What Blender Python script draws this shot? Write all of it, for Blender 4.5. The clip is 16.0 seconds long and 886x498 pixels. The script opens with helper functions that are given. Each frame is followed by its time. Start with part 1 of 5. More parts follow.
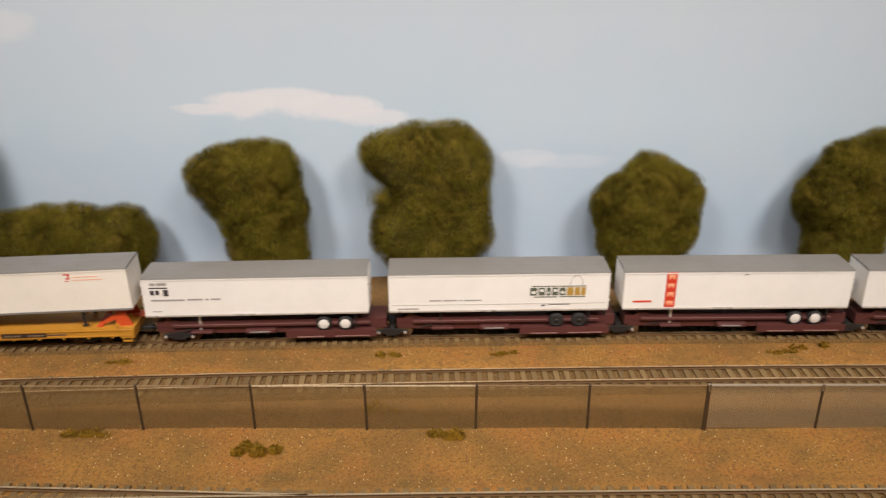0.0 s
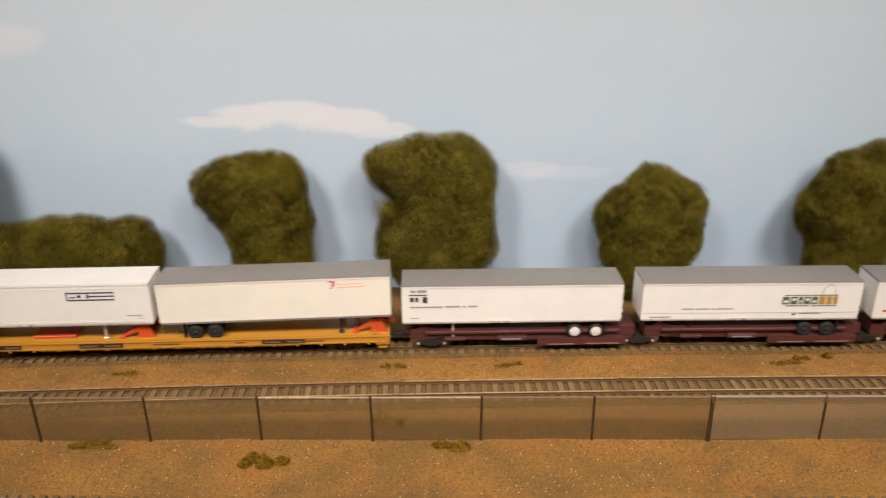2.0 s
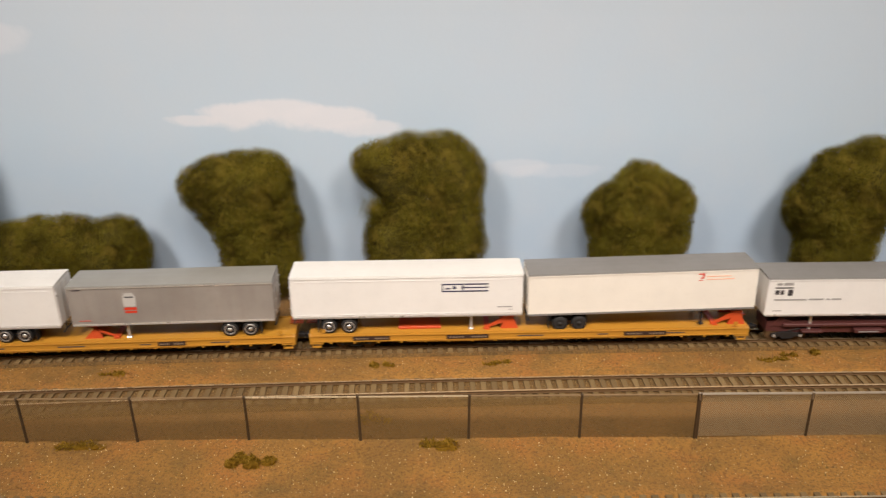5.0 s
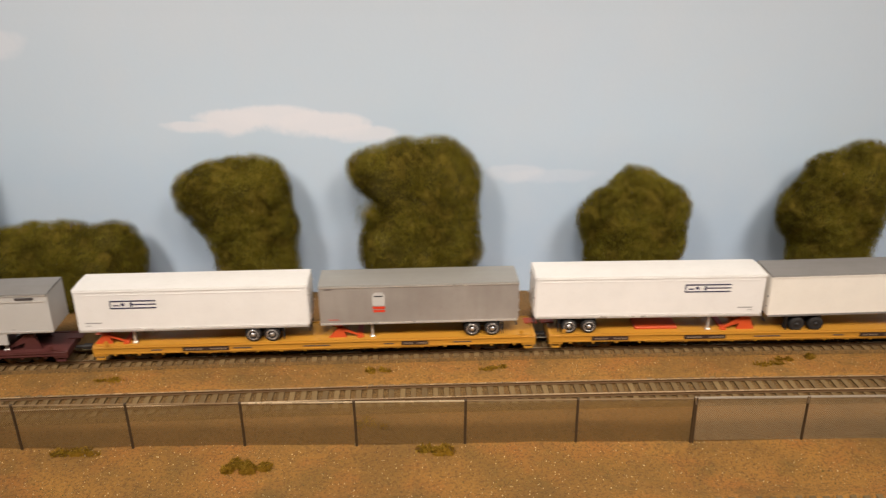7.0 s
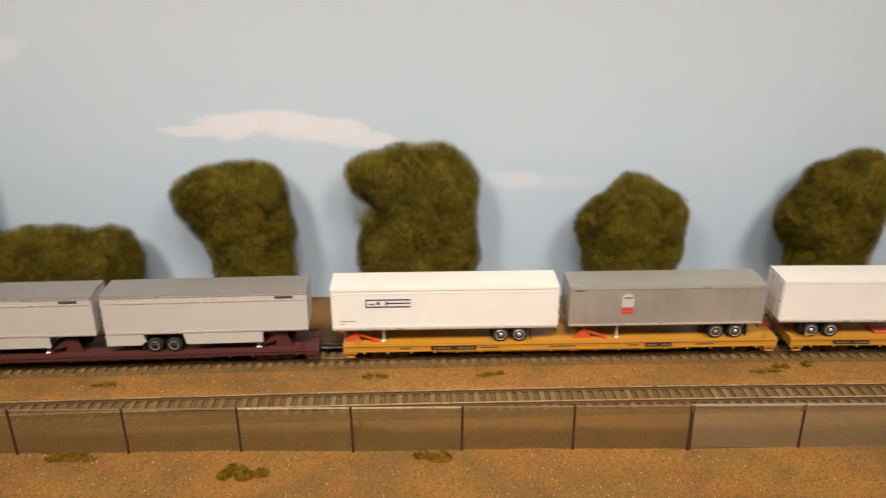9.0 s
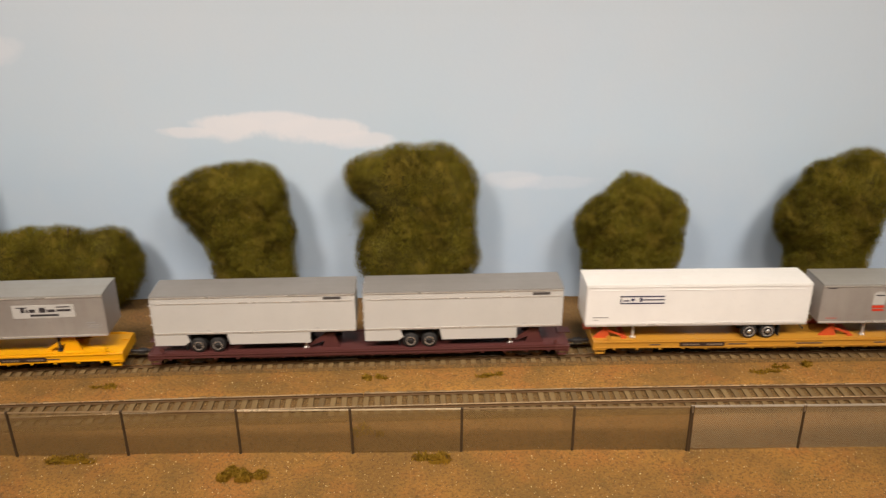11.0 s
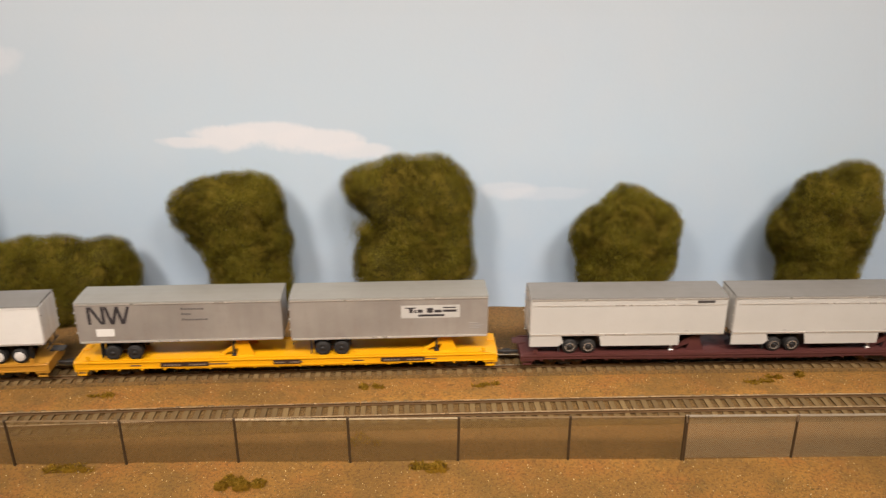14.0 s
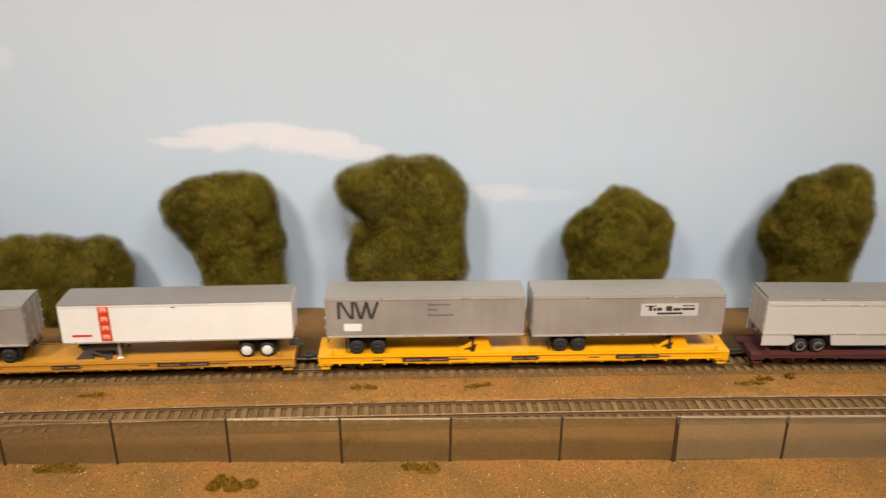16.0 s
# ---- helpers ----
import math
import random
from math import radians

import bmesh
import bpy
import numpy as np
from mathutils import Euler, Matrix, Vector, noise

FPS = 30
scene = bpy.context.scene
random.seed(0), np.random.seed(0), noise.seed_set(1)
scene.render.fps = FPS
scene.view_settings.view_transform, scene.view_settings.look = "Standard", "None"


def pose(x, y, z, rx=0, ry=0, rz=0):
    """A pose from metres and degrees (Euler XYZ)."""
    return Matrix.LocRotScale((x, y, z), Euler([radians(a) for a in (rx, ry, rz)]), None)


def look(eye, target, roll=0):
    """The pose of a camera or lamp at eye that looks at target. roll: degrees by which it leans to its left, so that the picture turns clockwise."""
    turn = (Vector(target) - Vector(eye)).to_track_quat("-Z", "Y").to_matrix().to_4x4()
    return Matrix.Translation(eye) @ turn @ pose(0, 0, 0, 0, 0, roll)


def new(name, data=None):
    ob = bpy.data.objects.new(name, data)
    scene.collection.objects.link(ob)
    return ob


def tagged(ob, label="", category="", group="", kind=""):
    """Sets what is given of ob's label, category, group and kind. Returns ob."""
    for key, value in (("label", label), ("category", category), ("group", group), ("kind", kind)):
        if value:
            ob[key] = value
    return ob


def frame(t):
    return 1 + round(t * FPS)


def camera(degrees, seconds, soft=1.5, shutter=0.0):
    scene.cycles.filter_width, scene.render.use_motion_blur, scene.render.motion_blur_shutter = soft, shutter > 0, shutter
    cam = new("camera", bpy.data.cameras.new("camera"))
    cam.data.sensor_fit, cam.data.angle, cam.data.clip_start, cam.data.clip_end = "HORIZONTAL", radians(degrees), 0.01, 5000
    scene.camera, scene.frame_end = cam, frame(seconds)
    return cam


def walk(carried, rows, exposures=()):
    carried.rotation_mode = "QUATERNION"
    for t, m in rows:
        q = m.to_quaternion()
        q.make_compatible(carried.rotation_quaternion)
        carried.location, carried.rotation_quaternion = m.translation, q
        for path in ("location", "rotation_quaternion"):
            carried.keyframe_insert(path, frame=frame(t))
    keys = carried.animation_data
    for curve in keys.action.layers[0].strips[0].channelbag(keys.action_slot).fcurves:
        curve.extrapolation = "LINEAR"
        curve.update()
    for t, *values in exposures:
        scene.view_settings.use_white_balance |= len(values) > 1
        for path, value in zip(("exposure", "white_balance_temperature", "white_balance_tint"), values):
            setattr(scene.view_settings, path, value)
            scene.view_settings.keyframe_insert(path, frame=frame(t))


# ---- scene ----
# A model railway shelf, built at its own true size (1:87 models), layout surface at z = 0.
cam = camera(57.9, 16.0, soft=1.35, shutter=0.6)
PATH = [
    (0, (0.0017, -0.5412, 0.3053), (-0.0042, 1.2975, -0.4815), -0.16),
    (0.5, (0.0012, -0.5400, 0.3064), (-0.0006, 1.2979, -0.4822), -0.18),
    (1, (0.0003, -0.5410, 0.3072), (-0.0037, 1.3010, -0.4719), 0.09),
    (1.5, (0.0001, -0.5409, 0.3069), (-0.0004, 1.2995, -0.4761), 0.02),
    (2, (0.0001, -0.5438, 0.3095), (-0.0122, 1.3026, -0.4590), -0.31),
    (2.5, (0.0018, -0.5441, 0.3085), (-0.0147, 1.3032, -0.4580), -0.62),
    (3, (0.0034, -0.5418, 0.3089), (0.0031, 1.2993, -0.4723), -0.60),
    (3.5, (0.0024, -0.5416, 0.3099), (0.0011, 1.3002, -0.4696), -0.50),
    (6, (0.0054, -0.5440, 0.3104), (0.0118, 1.3024, -0.4580), -0.32),
    (6.5, (0.0053, -0.5443, 0.3099), (0.0134, 1.3048, -0.4521), -0.46),
    (7, (0.0040, -0.5439, 0.3095), (0.0191, 1.3060, -0.4506), -0.36),
    (7.5, (0.0046, -0.5433, 0.3116), (0.0108, 1.3056, -0.4510), -0.55),
    (8, (0.0049, -0.5443, 0.3107), (0.0146, 1.3048, -0.4514), -0.45),
    (8.5, (0.0051, -0.5432, 0.3093), (0.0241, 1.3083, -0.4468), -0.16),
    (9, (0.0040, -0.5433, 0.3103), (0.0251, 1.3108, -0.4392), -0.02),
    (11.5, (0.0052, -0.5423, 0.3138), (0.0243, 1.3097, -0.4410), -0.20),
    (12, (0.0022, -0.5449, 0.3153), (0.0297, 1.3124, -0.4260), 0.24),
    (12.5, (0.0024, -0.5465, 0.3139), (0.0297, 1.3161, -0.4140), -0.01),
    (13, (0.0024, -0.5464, 0.3138), (0.0232, 1.3173, -0.4117), -0.15),
    (13.5, (0.0018, -0.5468, 0.3149), (0.0339, 1.3154, -0.4139), 0.02),
    (14, (0.0024, -0.5465, 0.3150), (0.0384, 1.3139, -0.4182), 0.19),
    (14.5, (0.0029, -0.5471, 0.3155), (0.0351, 1.3155, -0.4124), 0.38),
    (15, (0.0024, -0.5461, 0.3149), (0.0453, 1.3150, -0.4163), 0.38),
    (15.5, (0.0026, -0.5448, 0.3148), (0.0486, 1.3140, -0.4219), 0.33),
    (16, (0.0025, -0.5476, 0.3146), (0.0560, 1.3143, -0.4138), 0.64),
]
walk(cam, [(t, look(eye, target, roll)) for t, eye, target, roll in PATH], exposures=[(0, -0.02, 6430, 10), (1.5, 0.0, 6440, 10), (3.5, 0.01, 6450, 10), (6.5, -0.02, 6520, 10), (9, 0.0, 6800, 10), (11.5, 0.0, 6680, 10), (12.3, 0.1, 6650, 10), (13, 0.13, 6650, 10), (16, 0.14, 6720, 10)])

# ---- world and lamps: a closed room, two overhead side lamps and an added centre fill ----
world = bpy.data.worlds.new("room_dark")
scene.world = world
world.use_nodes = True
world.node_tree.nodes["Background"].inputs[0].default_value = (0.5, 0.47, 0.42, 1)
world.node_tree.nodes["Background"].inputs[1].default_value = 0.002
LAMP_COLOUR = (1.0, 0.88, 0.77)


def overhead_lamp(x, y, z, power, size, aim, spread):
    data = bpy.data.lights.new("unseen_lamp", "AREA")
    data.shape, data.size, data.energy, data.color = "DISK", size, power, LAMP_COLOUR
    data.spread = math.radians(spread)
    ob = new("unseen_lamp", data)
    ob.matrix_world = look((x, y, z), aim)
    return ob


overhead_lamp(-0.88, -1.05, 1.46, 2.70, 0.42, (-0.36, 0.12, 0.26), 46)
# Fill with no known source, added to brighten the soil in front.
overhead_lamp(0.02, -1.05, 1.46, 1.45, 0.45, (0.03, -0.18, 0), 40)
overhead_lamp(0.92, -1.05, 1.46, 2.80, 0.62, (0.38, 0.12, 0.26), 46)


# ---- materials ----
def nodes_of(name):
    m = bpy.data.materials.new(name)
    m.use_nodes = True
    nt = m.node_tree
    return m, nt, nt.nodes["Principled BSDF"]


def mapped(nt, scale=1.0):
    tc = nt.nodes.new("ShaderNodeTexCoord")
    mp = nt.nodes.new("ShaderNodeMapping")
    mp.inputs["Scale"].default_value = (scale, scale, scale)
    nt.links.new(tc.outputs["Object"], mp.inputs["Vector"])
    return mp.outputs["Vector"]


def noise_of(nt, vec, scale, detail=4.0, rough=0.55):
    n = nt.nodes.new("ShaderNodeTexNoise")
    n.inputs["Scale"].default_value, n.inputs["Detail"].default_value, n.inputs["Roughness"].default_value = scale, detail, rough
    nt.links.new(vec, n.inputs["Vector"])
    return n.outputs["Fac"]


def ramp(nt, fac, stops):
    r = nt.nodes.new("ShaderNodeValToRGB")
    e = r.color_ramp.elements
    while len(e) < len(stops):
        e.new(0.5)
    for k, (p, col) in zip(e, stops):
        k.position, k.color = p, (*col, 1)
    nt.links.new(fac, r.inputs["Fac"])
    return r.outputs["Color"]


def mix(nt, fac, a, b, mode="MIX"):
    n = nt.nodes.new("ShaderNodeMix")
    n.data_type, n.blend_type = "RGBA", mode
    for sock, v in ((n.inputs[0], fac), (n.inputs[6], a), (n.inputs[7], b)):
        if hasattr(v, "links"):
            nt.links.new(v, sock)
        elif isinstance(v, tuple):
            sock.default_value = (*v, 1)
        else:
            sock.default_value = v
    return n.outputs[2]


def bump(nt, bs, height, strength, dist):
    b = nt.nodes.new("ShaderNodeBump")
    b.inputs["Strength"].default_value, b.inputs["Distance"].default_value = strength, dist
    nt.links.new(height, b.inputs["Height"])
    nt.links.new(b.outputs["Normal"], bs.inputs["Normal"])


def paint(name, col, rough=0.45, metal=0.0, dirt=0.25, grime=(0.16, 0.11, 0.07), scale=1.0):
    """Painted plastic or metal of a model: faint mottling, a little dust and fine relief."""
    m, nt, bs = nodes_of(name)
    v = mapped(nt)
    broad = noise_of(nt, v, 38 * scale, 3)
    fine = noise_of(nt, v, 420 * scale, 4)
    c1 = mix(nt, ramp(nt, broad, [(0.35, (0, 0, 0)), (0.75, (1, 1, 1))]), col, tuple(min(1, c * 0.93) for c in col))
    c2 = mix(nt, ramp(nt, fine, [(0.55, (0, 0, 0)), (0.85, (dirt, dirt, dirt))]), c1, grime)
    nt.links.new(c2, bs.inputs["Base Color"])
    bs.inputs["Roughness"].default_value, bs.inputs["Metallic"].default_value = rough, metal
    rr = ramp(nt, broad, [(0.3, (rough - 0.07,) * 3), (0.7, (rough + 0.08,) * 3)])
    nt.links.new(rr, bs.inputs["Roughness"])
    bump(nt, bs, fine, 0.12, 0.0003)
    return m


def grains(name, cols, rough=0.9):
    """Loose grains: each island takes its own tone."""
    m, nt, bs = nodes_of(name)
    g = nt.nodes.new("ShaderNodeNewGeometry")
    nt.links.new(ramp(nt, g.outputs["Random Per Island"], [(i / max(1, len(cols) - 1), c) for i, c in enumerate(cols)]), bs.inputs["Base Color"])
    bs.inputs["Roughness"].default_value = rough
    return m


def soil(name, dark, mid, light, grey, rust):
    """Scenic soil: broad drifts of tone, rusty and olive patches, fine grain and pale specks."""
    m, nt, bs = nodes_of(name)
    v = mapped(nt)
    broad, patch, blot, fine, speck = noise_of(nt, v, 11, 4), noise_of(nt, v, 34, 6, 0.7), noise_of(nt, v, 21, 5, 0.65), noise_of(nt, v, 520, 5, 0.7), noise_of(nt, v, 1300, 2)
    c = mix(nt, ramp(nt, broad, [(0.38, (0, 0, 0)), (0.62, (1, 1, 1))]), mid, light)
    c = mix(nt, ramp(nt, blot, [(0.50, (0, 0, 0)), (0.66, (0.75, 0.75, 0.75))]), c, rust)
    c = mix(nt, ramp(nt, patch, [(0.50, (0, 0, 0)), (0.68, (0.75, 0.75, 0.75))]), c, grey)
    c = mix(nt, ramp(nt, fine, [(0.38, (0.8, 0.8, 0.8)), (0.52, (0, 0, 0))]), c, dark)
    c = mix(nt, ramp(nt, speck, [(0.64, (0, 0, 0)), (0.74, (0.5, 0.5, 0.5))]), c, (0.5, 0.35, 0.18))
    nt.links.new(c, bs.inputs["Base Color"])
    bs.inputs["Roughness"].default_value = 0.95
    bump(nt, bs, fine, 0.7, 0.0012)
    return m


def backdrop_paint():
    """Sky blue wall paint, paler towards the top, with brushed white clouds."""
    m, nt, bs = nodes_of("sky_paint")
    tc = nt.nodes.new("ShaderNodeTexCoord")
    xyz = nt.nodes.new("ShaderNodeSeparateXYZ")
    nt.links.new(tc.outputs["Object"], xyz.inputs[0])

    def calc(op, a, b=0.0, c=0.0):
        n = nt.nodes.new("ShaderNodeMath")
        n.operation = op
        for s, v in zip(n.inputs, (a, b, c)):
            if hasattr(v, "links"):
                nt.links.new(v, s)
            else:
                s.default_value = v
        return n.outputs[0]

    v = mapped(nt)
    x, z = xyz.outputs["X"], xyz.outputs["Z"]
    wob = noise_of(nt, v, 22, 5, 0.6)
    wob2 = noise_of(nt, v, 70, 4, 0.6)
    up = calc("MULTIPLY_ADD", z, 2.6, 0.05)
    c = ramp(nt, up, [(0.12, (0.355, 0.4588, 0.5954)), (0.42, (0.435, 0.541, 0.6545)), (0.75, (0.465, 0.541, 0.6272)), (1.0, (0.48, 0.541, 0.6136))])
    c = mix(nt, ramp(nt, wob, [(0.4, (0, 0, 0)), (0.75, (0.25, 0.25, 0.25))]), c, (0.51, 0.5506, 0.609))
    # clouds: centre x, centre z, half width, half height, strength, bend
    for cx, cz, wx, wz, power, bend in CLOUDS:
        dx = calc("DIVIDE", calc("SUBTRACT", x, cx), wx)
        sag = calc("MULTIPLY", calc("MULTIPLY", dx, dx), bend)
        dz = calc("DIVIDE", calc("ADD", calc("SUBTRACT", z, cz), sag), wz)
        dz = calc("ADD", calc("MULTIPLY", calc("MAXIMUM", dz, 0.0), 1.5), calc("MULTIPLY", calc("MINIMUM", dz, 0.0), 0.75))
        r = calc("ADD", calc("MULTIPLY", dx, dx), calc("MULTIPLY", dz, dz))
        r = calc("ADD", r, calc("MULTIPLY", calc("SUBTRACT", wob2, 0.5), 1.1))
        fac = ramp(nt, calc("SUBTRACT", 1.15, r), [(0.12, (0, 0, 0)), (0.75, (power,) * 3)])
        c = mix(nt, fac, c, (0.63, 0.65, 0.715))
    nt.links.new(c, bs.inputs["Base Color"])
    bs.inputs["Roughness"].default_value = 0.75
    bump(nt, bs, noise_of(nt, v, 260, 4), 0.08, 0.0008)
    return m


def aluminium():
    """Dull aluminium sheet: upright brushing, cloudy tarnish and broad changes of gloss."""
    m, nt, bs = nodes_of("aluminium_sheet")
    tc, mp = nt.nodes.new("ShaderNodeTexCoord"), nt.nodes.new("ShaderNodeMapping")
    mp.inputs["Scale"].default_value = (1, 1, 0.12)
    nt.links.new(tc.outputs["Object"], mp.inputs["Vector"])
    v = mapped(nt)
    streak, cloudy, fine = noise_of(nt, mp.outputs["Vector"], 160, 4), noise_of(nt, v, 26, 3), noise_of(nt, v, 520, 4)
    c = ramp(nt, cloudy, [(0.3, (0.33, 0.307, 0.288)), (0.7, (0.45, 0.423, 0.396))])
    c = mix(nt, ramp(nt, streak, [(0.42, (0, 0, 0)), (0.75, (0.5, 0.5, 0.5))]), c, (0.34, 0.30, 0.275))
    c = mix(nt, ramp(nt, fine, [(0.58, (0, 0, 0)), (0.85, (0.25, 0.25, 0.25))]), c, (0.22, 0.17, 0.13))
    nt.links.new(c, bs.inputs["Base Color"])
    bs.inputs["Metallic"].default_value = 0.35
    nt.links.new(ramp(nt, cloudy, [(0.3, (0.30,) * 3), (0.7, (0.46,) * 3)]), bs.inputs["Roughness"])
    bump(nt, bs, streak, 0.1, 0.0004)
    return m


CLOUDS = [(-0.203, 0.1515, 0.028, 0.0055, 0.75, 0.0), (-0.169, 0.1570, 0.034, 0.0125, 0.9, 0.0), (-0.135, 0.1620, 0.044, 0.0105, 0.9, 0.003), (-0.092, 0.1550, 0.048, 0.0120, 0.9, 0.004), (-0.056, 0.1455, 0.034, 0.0085, 0.75, 0.003),
          (0.072, 0.109, 0.030, 0.009, 0.35, 0.0), (0.105, 0.106, 0.045, 0.007, 0.22, 0.0), (-0.365, 0.222, 0.042, 0.015, 0.4, 0.0)]
MAT = {
    # Same white, darkened in colour to offset the strong light on roofs.
    "toned_white": paint("white_toned_down_for_roofs", (0.66, 0.645, 0.62), 0.5, 0, 0.12),
    "white": paint("white_paint", (0.80, 0.79, 0.775), 0.40, 0, 0.06),
    "cream": paint("cream_paint", (0.82, 0.785, 0.72), 0.45, 0, 0.06),
    "offwhite": paint("pale_grey_paint", (0.515, 0.505, 0.485), 0.42, 0, 0.08),
    "silver": aluminium(),
    "roof_grey": paint("grey_roof_paint", (0.205, 0.195, 0.185), 0.5, 0.1, 0.12),
    "roof_silver": paint("silver_roof_paint", (0.30, 0.29, 0.265), 0.42, 0.3, 0.1),
    "bright_trim": paint("bare_aluminium", (0.72, 0.70, 0.67), 0.3, 0.6, 0.08),
    "dark_grey": paint("dark_grey_plastic", (0.06, 0.055, 0.055), 0.55, 0, 0.2),
    "black": paint("black_plastic", (0.014, 0.012, 0.012), 0.6, 0, 0.15, (0.08, 0.06, 0.045)),
    "rubber": paint("tyre_rubber", (0.013, 0.012, 0.012), 0.75, 0, 0.15, (0.07, 0.055, 0.045)),
    "wheel_white": paint("white_wheel_rim", (0.70, 0.68, 0.66), 0.35, 0, 0.05),
    "wheel_steel": paint("bright_wheel_rim", (0.62, 0.61, 0.60), 0.28, 0.75, 0.1),
    "panel_brown": paint("dark_brown_panel", (0.030, 0.014, 0.010), 0.55, 0, 0.1),
    "panel_ink": paint("faded_tan_lettering", (0.26, 0.19, 0.13), 0.5, 0, 0.1),
    "ochre": paint("ochre_yellow_paint", (0.47, 0.225, 0.025), 0.5, 0, 0.3, (0.25, 0.12, 0.03)),
    "yellow": paint("bright_yellow_paint", (0.77, 0.365, 0.005), 0.42, 0, 0.1, (0.4, 0.2, 0.02)),
    "maroon": paint("oxide_brown_paint", (0.080, 0.021, 0.019), 0.58, 0, 0.25, (0.14, 0.07, 0.05)),
    "hitch_red": paint("orange_red_paint", (0.55, 0.075, 0.018), 0.5, 0, 0.2),
    "navy": paint("navy_lettering", (0.025, 0.025, 0.075), 0.5, 0, 0.05),
    "ink": paint("dark_lettering", (0.04, 0.035, 0.04), 0.5, 0, 0.05),
    "pink_ink": paint("faded_pink_lettering", (0.30, 0.17, 0.155), 0.5, 0, 0.2),
    "rail_brown": paint("dull_brown_rail", (0.20, 0.125, 0.055), 0.6, 0.0, 0.3),
    "dim_ink": paint("dark_grey_lettering", (0.13, 0.12, 0.12), 0.5, 0, 0.05),
    "grey_ink": paint("grey_lettering", (0.33, 0.32, 0.315), 0.5, 0, 0.05),
    "red": paint("red_lettering", (0.62, 0.045, 0.018), 0.45, 0, 0.05),
    "orange": paint("orange_lettering", (0.86, 0.42, 0.25), 0.45, 0, 0.05),
    "gold": paint("gold_lettering", (0.42, 0.26, 0.05), 0.5, 0, 0.05),
    "green_ink": paint("dark_green_lettering", (0.085, 0.10, 0.065), 0.5, 0, 0.05),
    "rail_top": paint("worn_rail_head", (0.64, 0.47, 0.28), 0.26, 0.85, 0.04),
    "rail_side": paint("rusty_rail_web", (0.105, 0.054, 0.017), 0.75, 0, 0.4),
    "fence_steel": paint("tarnished_fence_steel", (0.050, 0.027, 0.0095), 0.65, 0.0, 0.3),
    # pale rail colour that stands for a highlight
    "rail_gleam": paint("fence_rail_gleam", (0.64, 0.51, 0.33), 0.28, 0.4, 0.2),
    "fence_bright": paint("galvanised_fence_steel", (0.40, 0.34, 0.265), 0.4, 0.4, 0.2),
    "mesh_dark": paint("dull_wire", (0.218, 0.130, 0.038), 0.6, 0.2, 0.1),
    "mesh_bright": paint("grey_wire", (0.3597, 0.2596, 0.1397), 0.55, 0.3, 0.1),
    "trunk": paint("twig_bark", (0.10, 0.065, 0.04), 0.85, 0, 0.4),
    "ceiling": paint("ceiling_paint", (0.26, 0.24, 0.21), 0.8, 0, 0.03, scale=0.1),
    "room": paint("room_wall_paint", (0.16, 0.135, 0.10), 0.8, 0, 0.04, scale=0.1),
    "carpet": paint("floor_carpet", (0.09, 0.08, 0.07), 0.95, 0, 0.3, scale=0.3),
    "board": paint("painted_board", (0.10, 0.08, 0.06), 0.6, 0, 0.2, scale=0.4),
    "sky": backdrop_paint(),
    "soil": soil("scenic_soil", (0.115, 0.056, 0.0110), (0.215, 0.109, 0.0215), (0.335, 0.161, 0.0290), (0.145, 0.086, 0.0180), (0.32, 0.125, 0.0230)),
    "verge": soil("dark_verge", (0.060, 0.032, 0.0085), (0.135, 0.072, 0.0180), (0.175, 0.090, 0.0215), (0.095, 0.058, 0.0150), (0.15, 0.068, 0.0170)),
    "ballast": soil("ballast_bed", (0.0612, 0.03196, 0.00814), (0.1326, 0.07238, 0.01924), (0.1683, 0.09118, 0.02294), (0.0969, 0.05828, 0.01628), (0.1632, 0.0799, 0.0185)),
    "shoulder": soil("grey_brown_soil", (0.08558, 0.03985, 0.009649), (0.2178, 0.1095, 0.0273), (0.2739, 0.1307, 0.032), (0.1474, 0.07959, 0.0208), (0.231, 0.1078, 0.0253)),
    "stones": grains("soil_grit", [(0.08844, 0.04547, 0.0123), (0.1925, 0.1002, 0.0245), (0.2651, 0.1382, 0.0339), (0.2189, 0.1126, 0.02829), (0.6666, 0.5069, 0.245)]),
    "pale_grit": grains("pale_grit", [(0.32, 0.20, 0.075), (0.46, 0.33, 0.15), (0.64, 0.52, 0.29)]),
    "crumbs": grains("olive_crumbs", [(0.085, 0.058, 0.009), (0.12, 0.083, 0.013), (0.17, 0.115, 0.019), (0.11, 0.070, 0.013)]),
    "ballast_stones": grains("ballast_grit", [(0.0561, 0.03008, 0.00814), (0.1173, 0.0658, 0.01776), (0.1632, 0.09212, 0.02516), (0.0918, 0.05264, 0.01406), (0.3672, 0.2303, 0.0777)]),
}


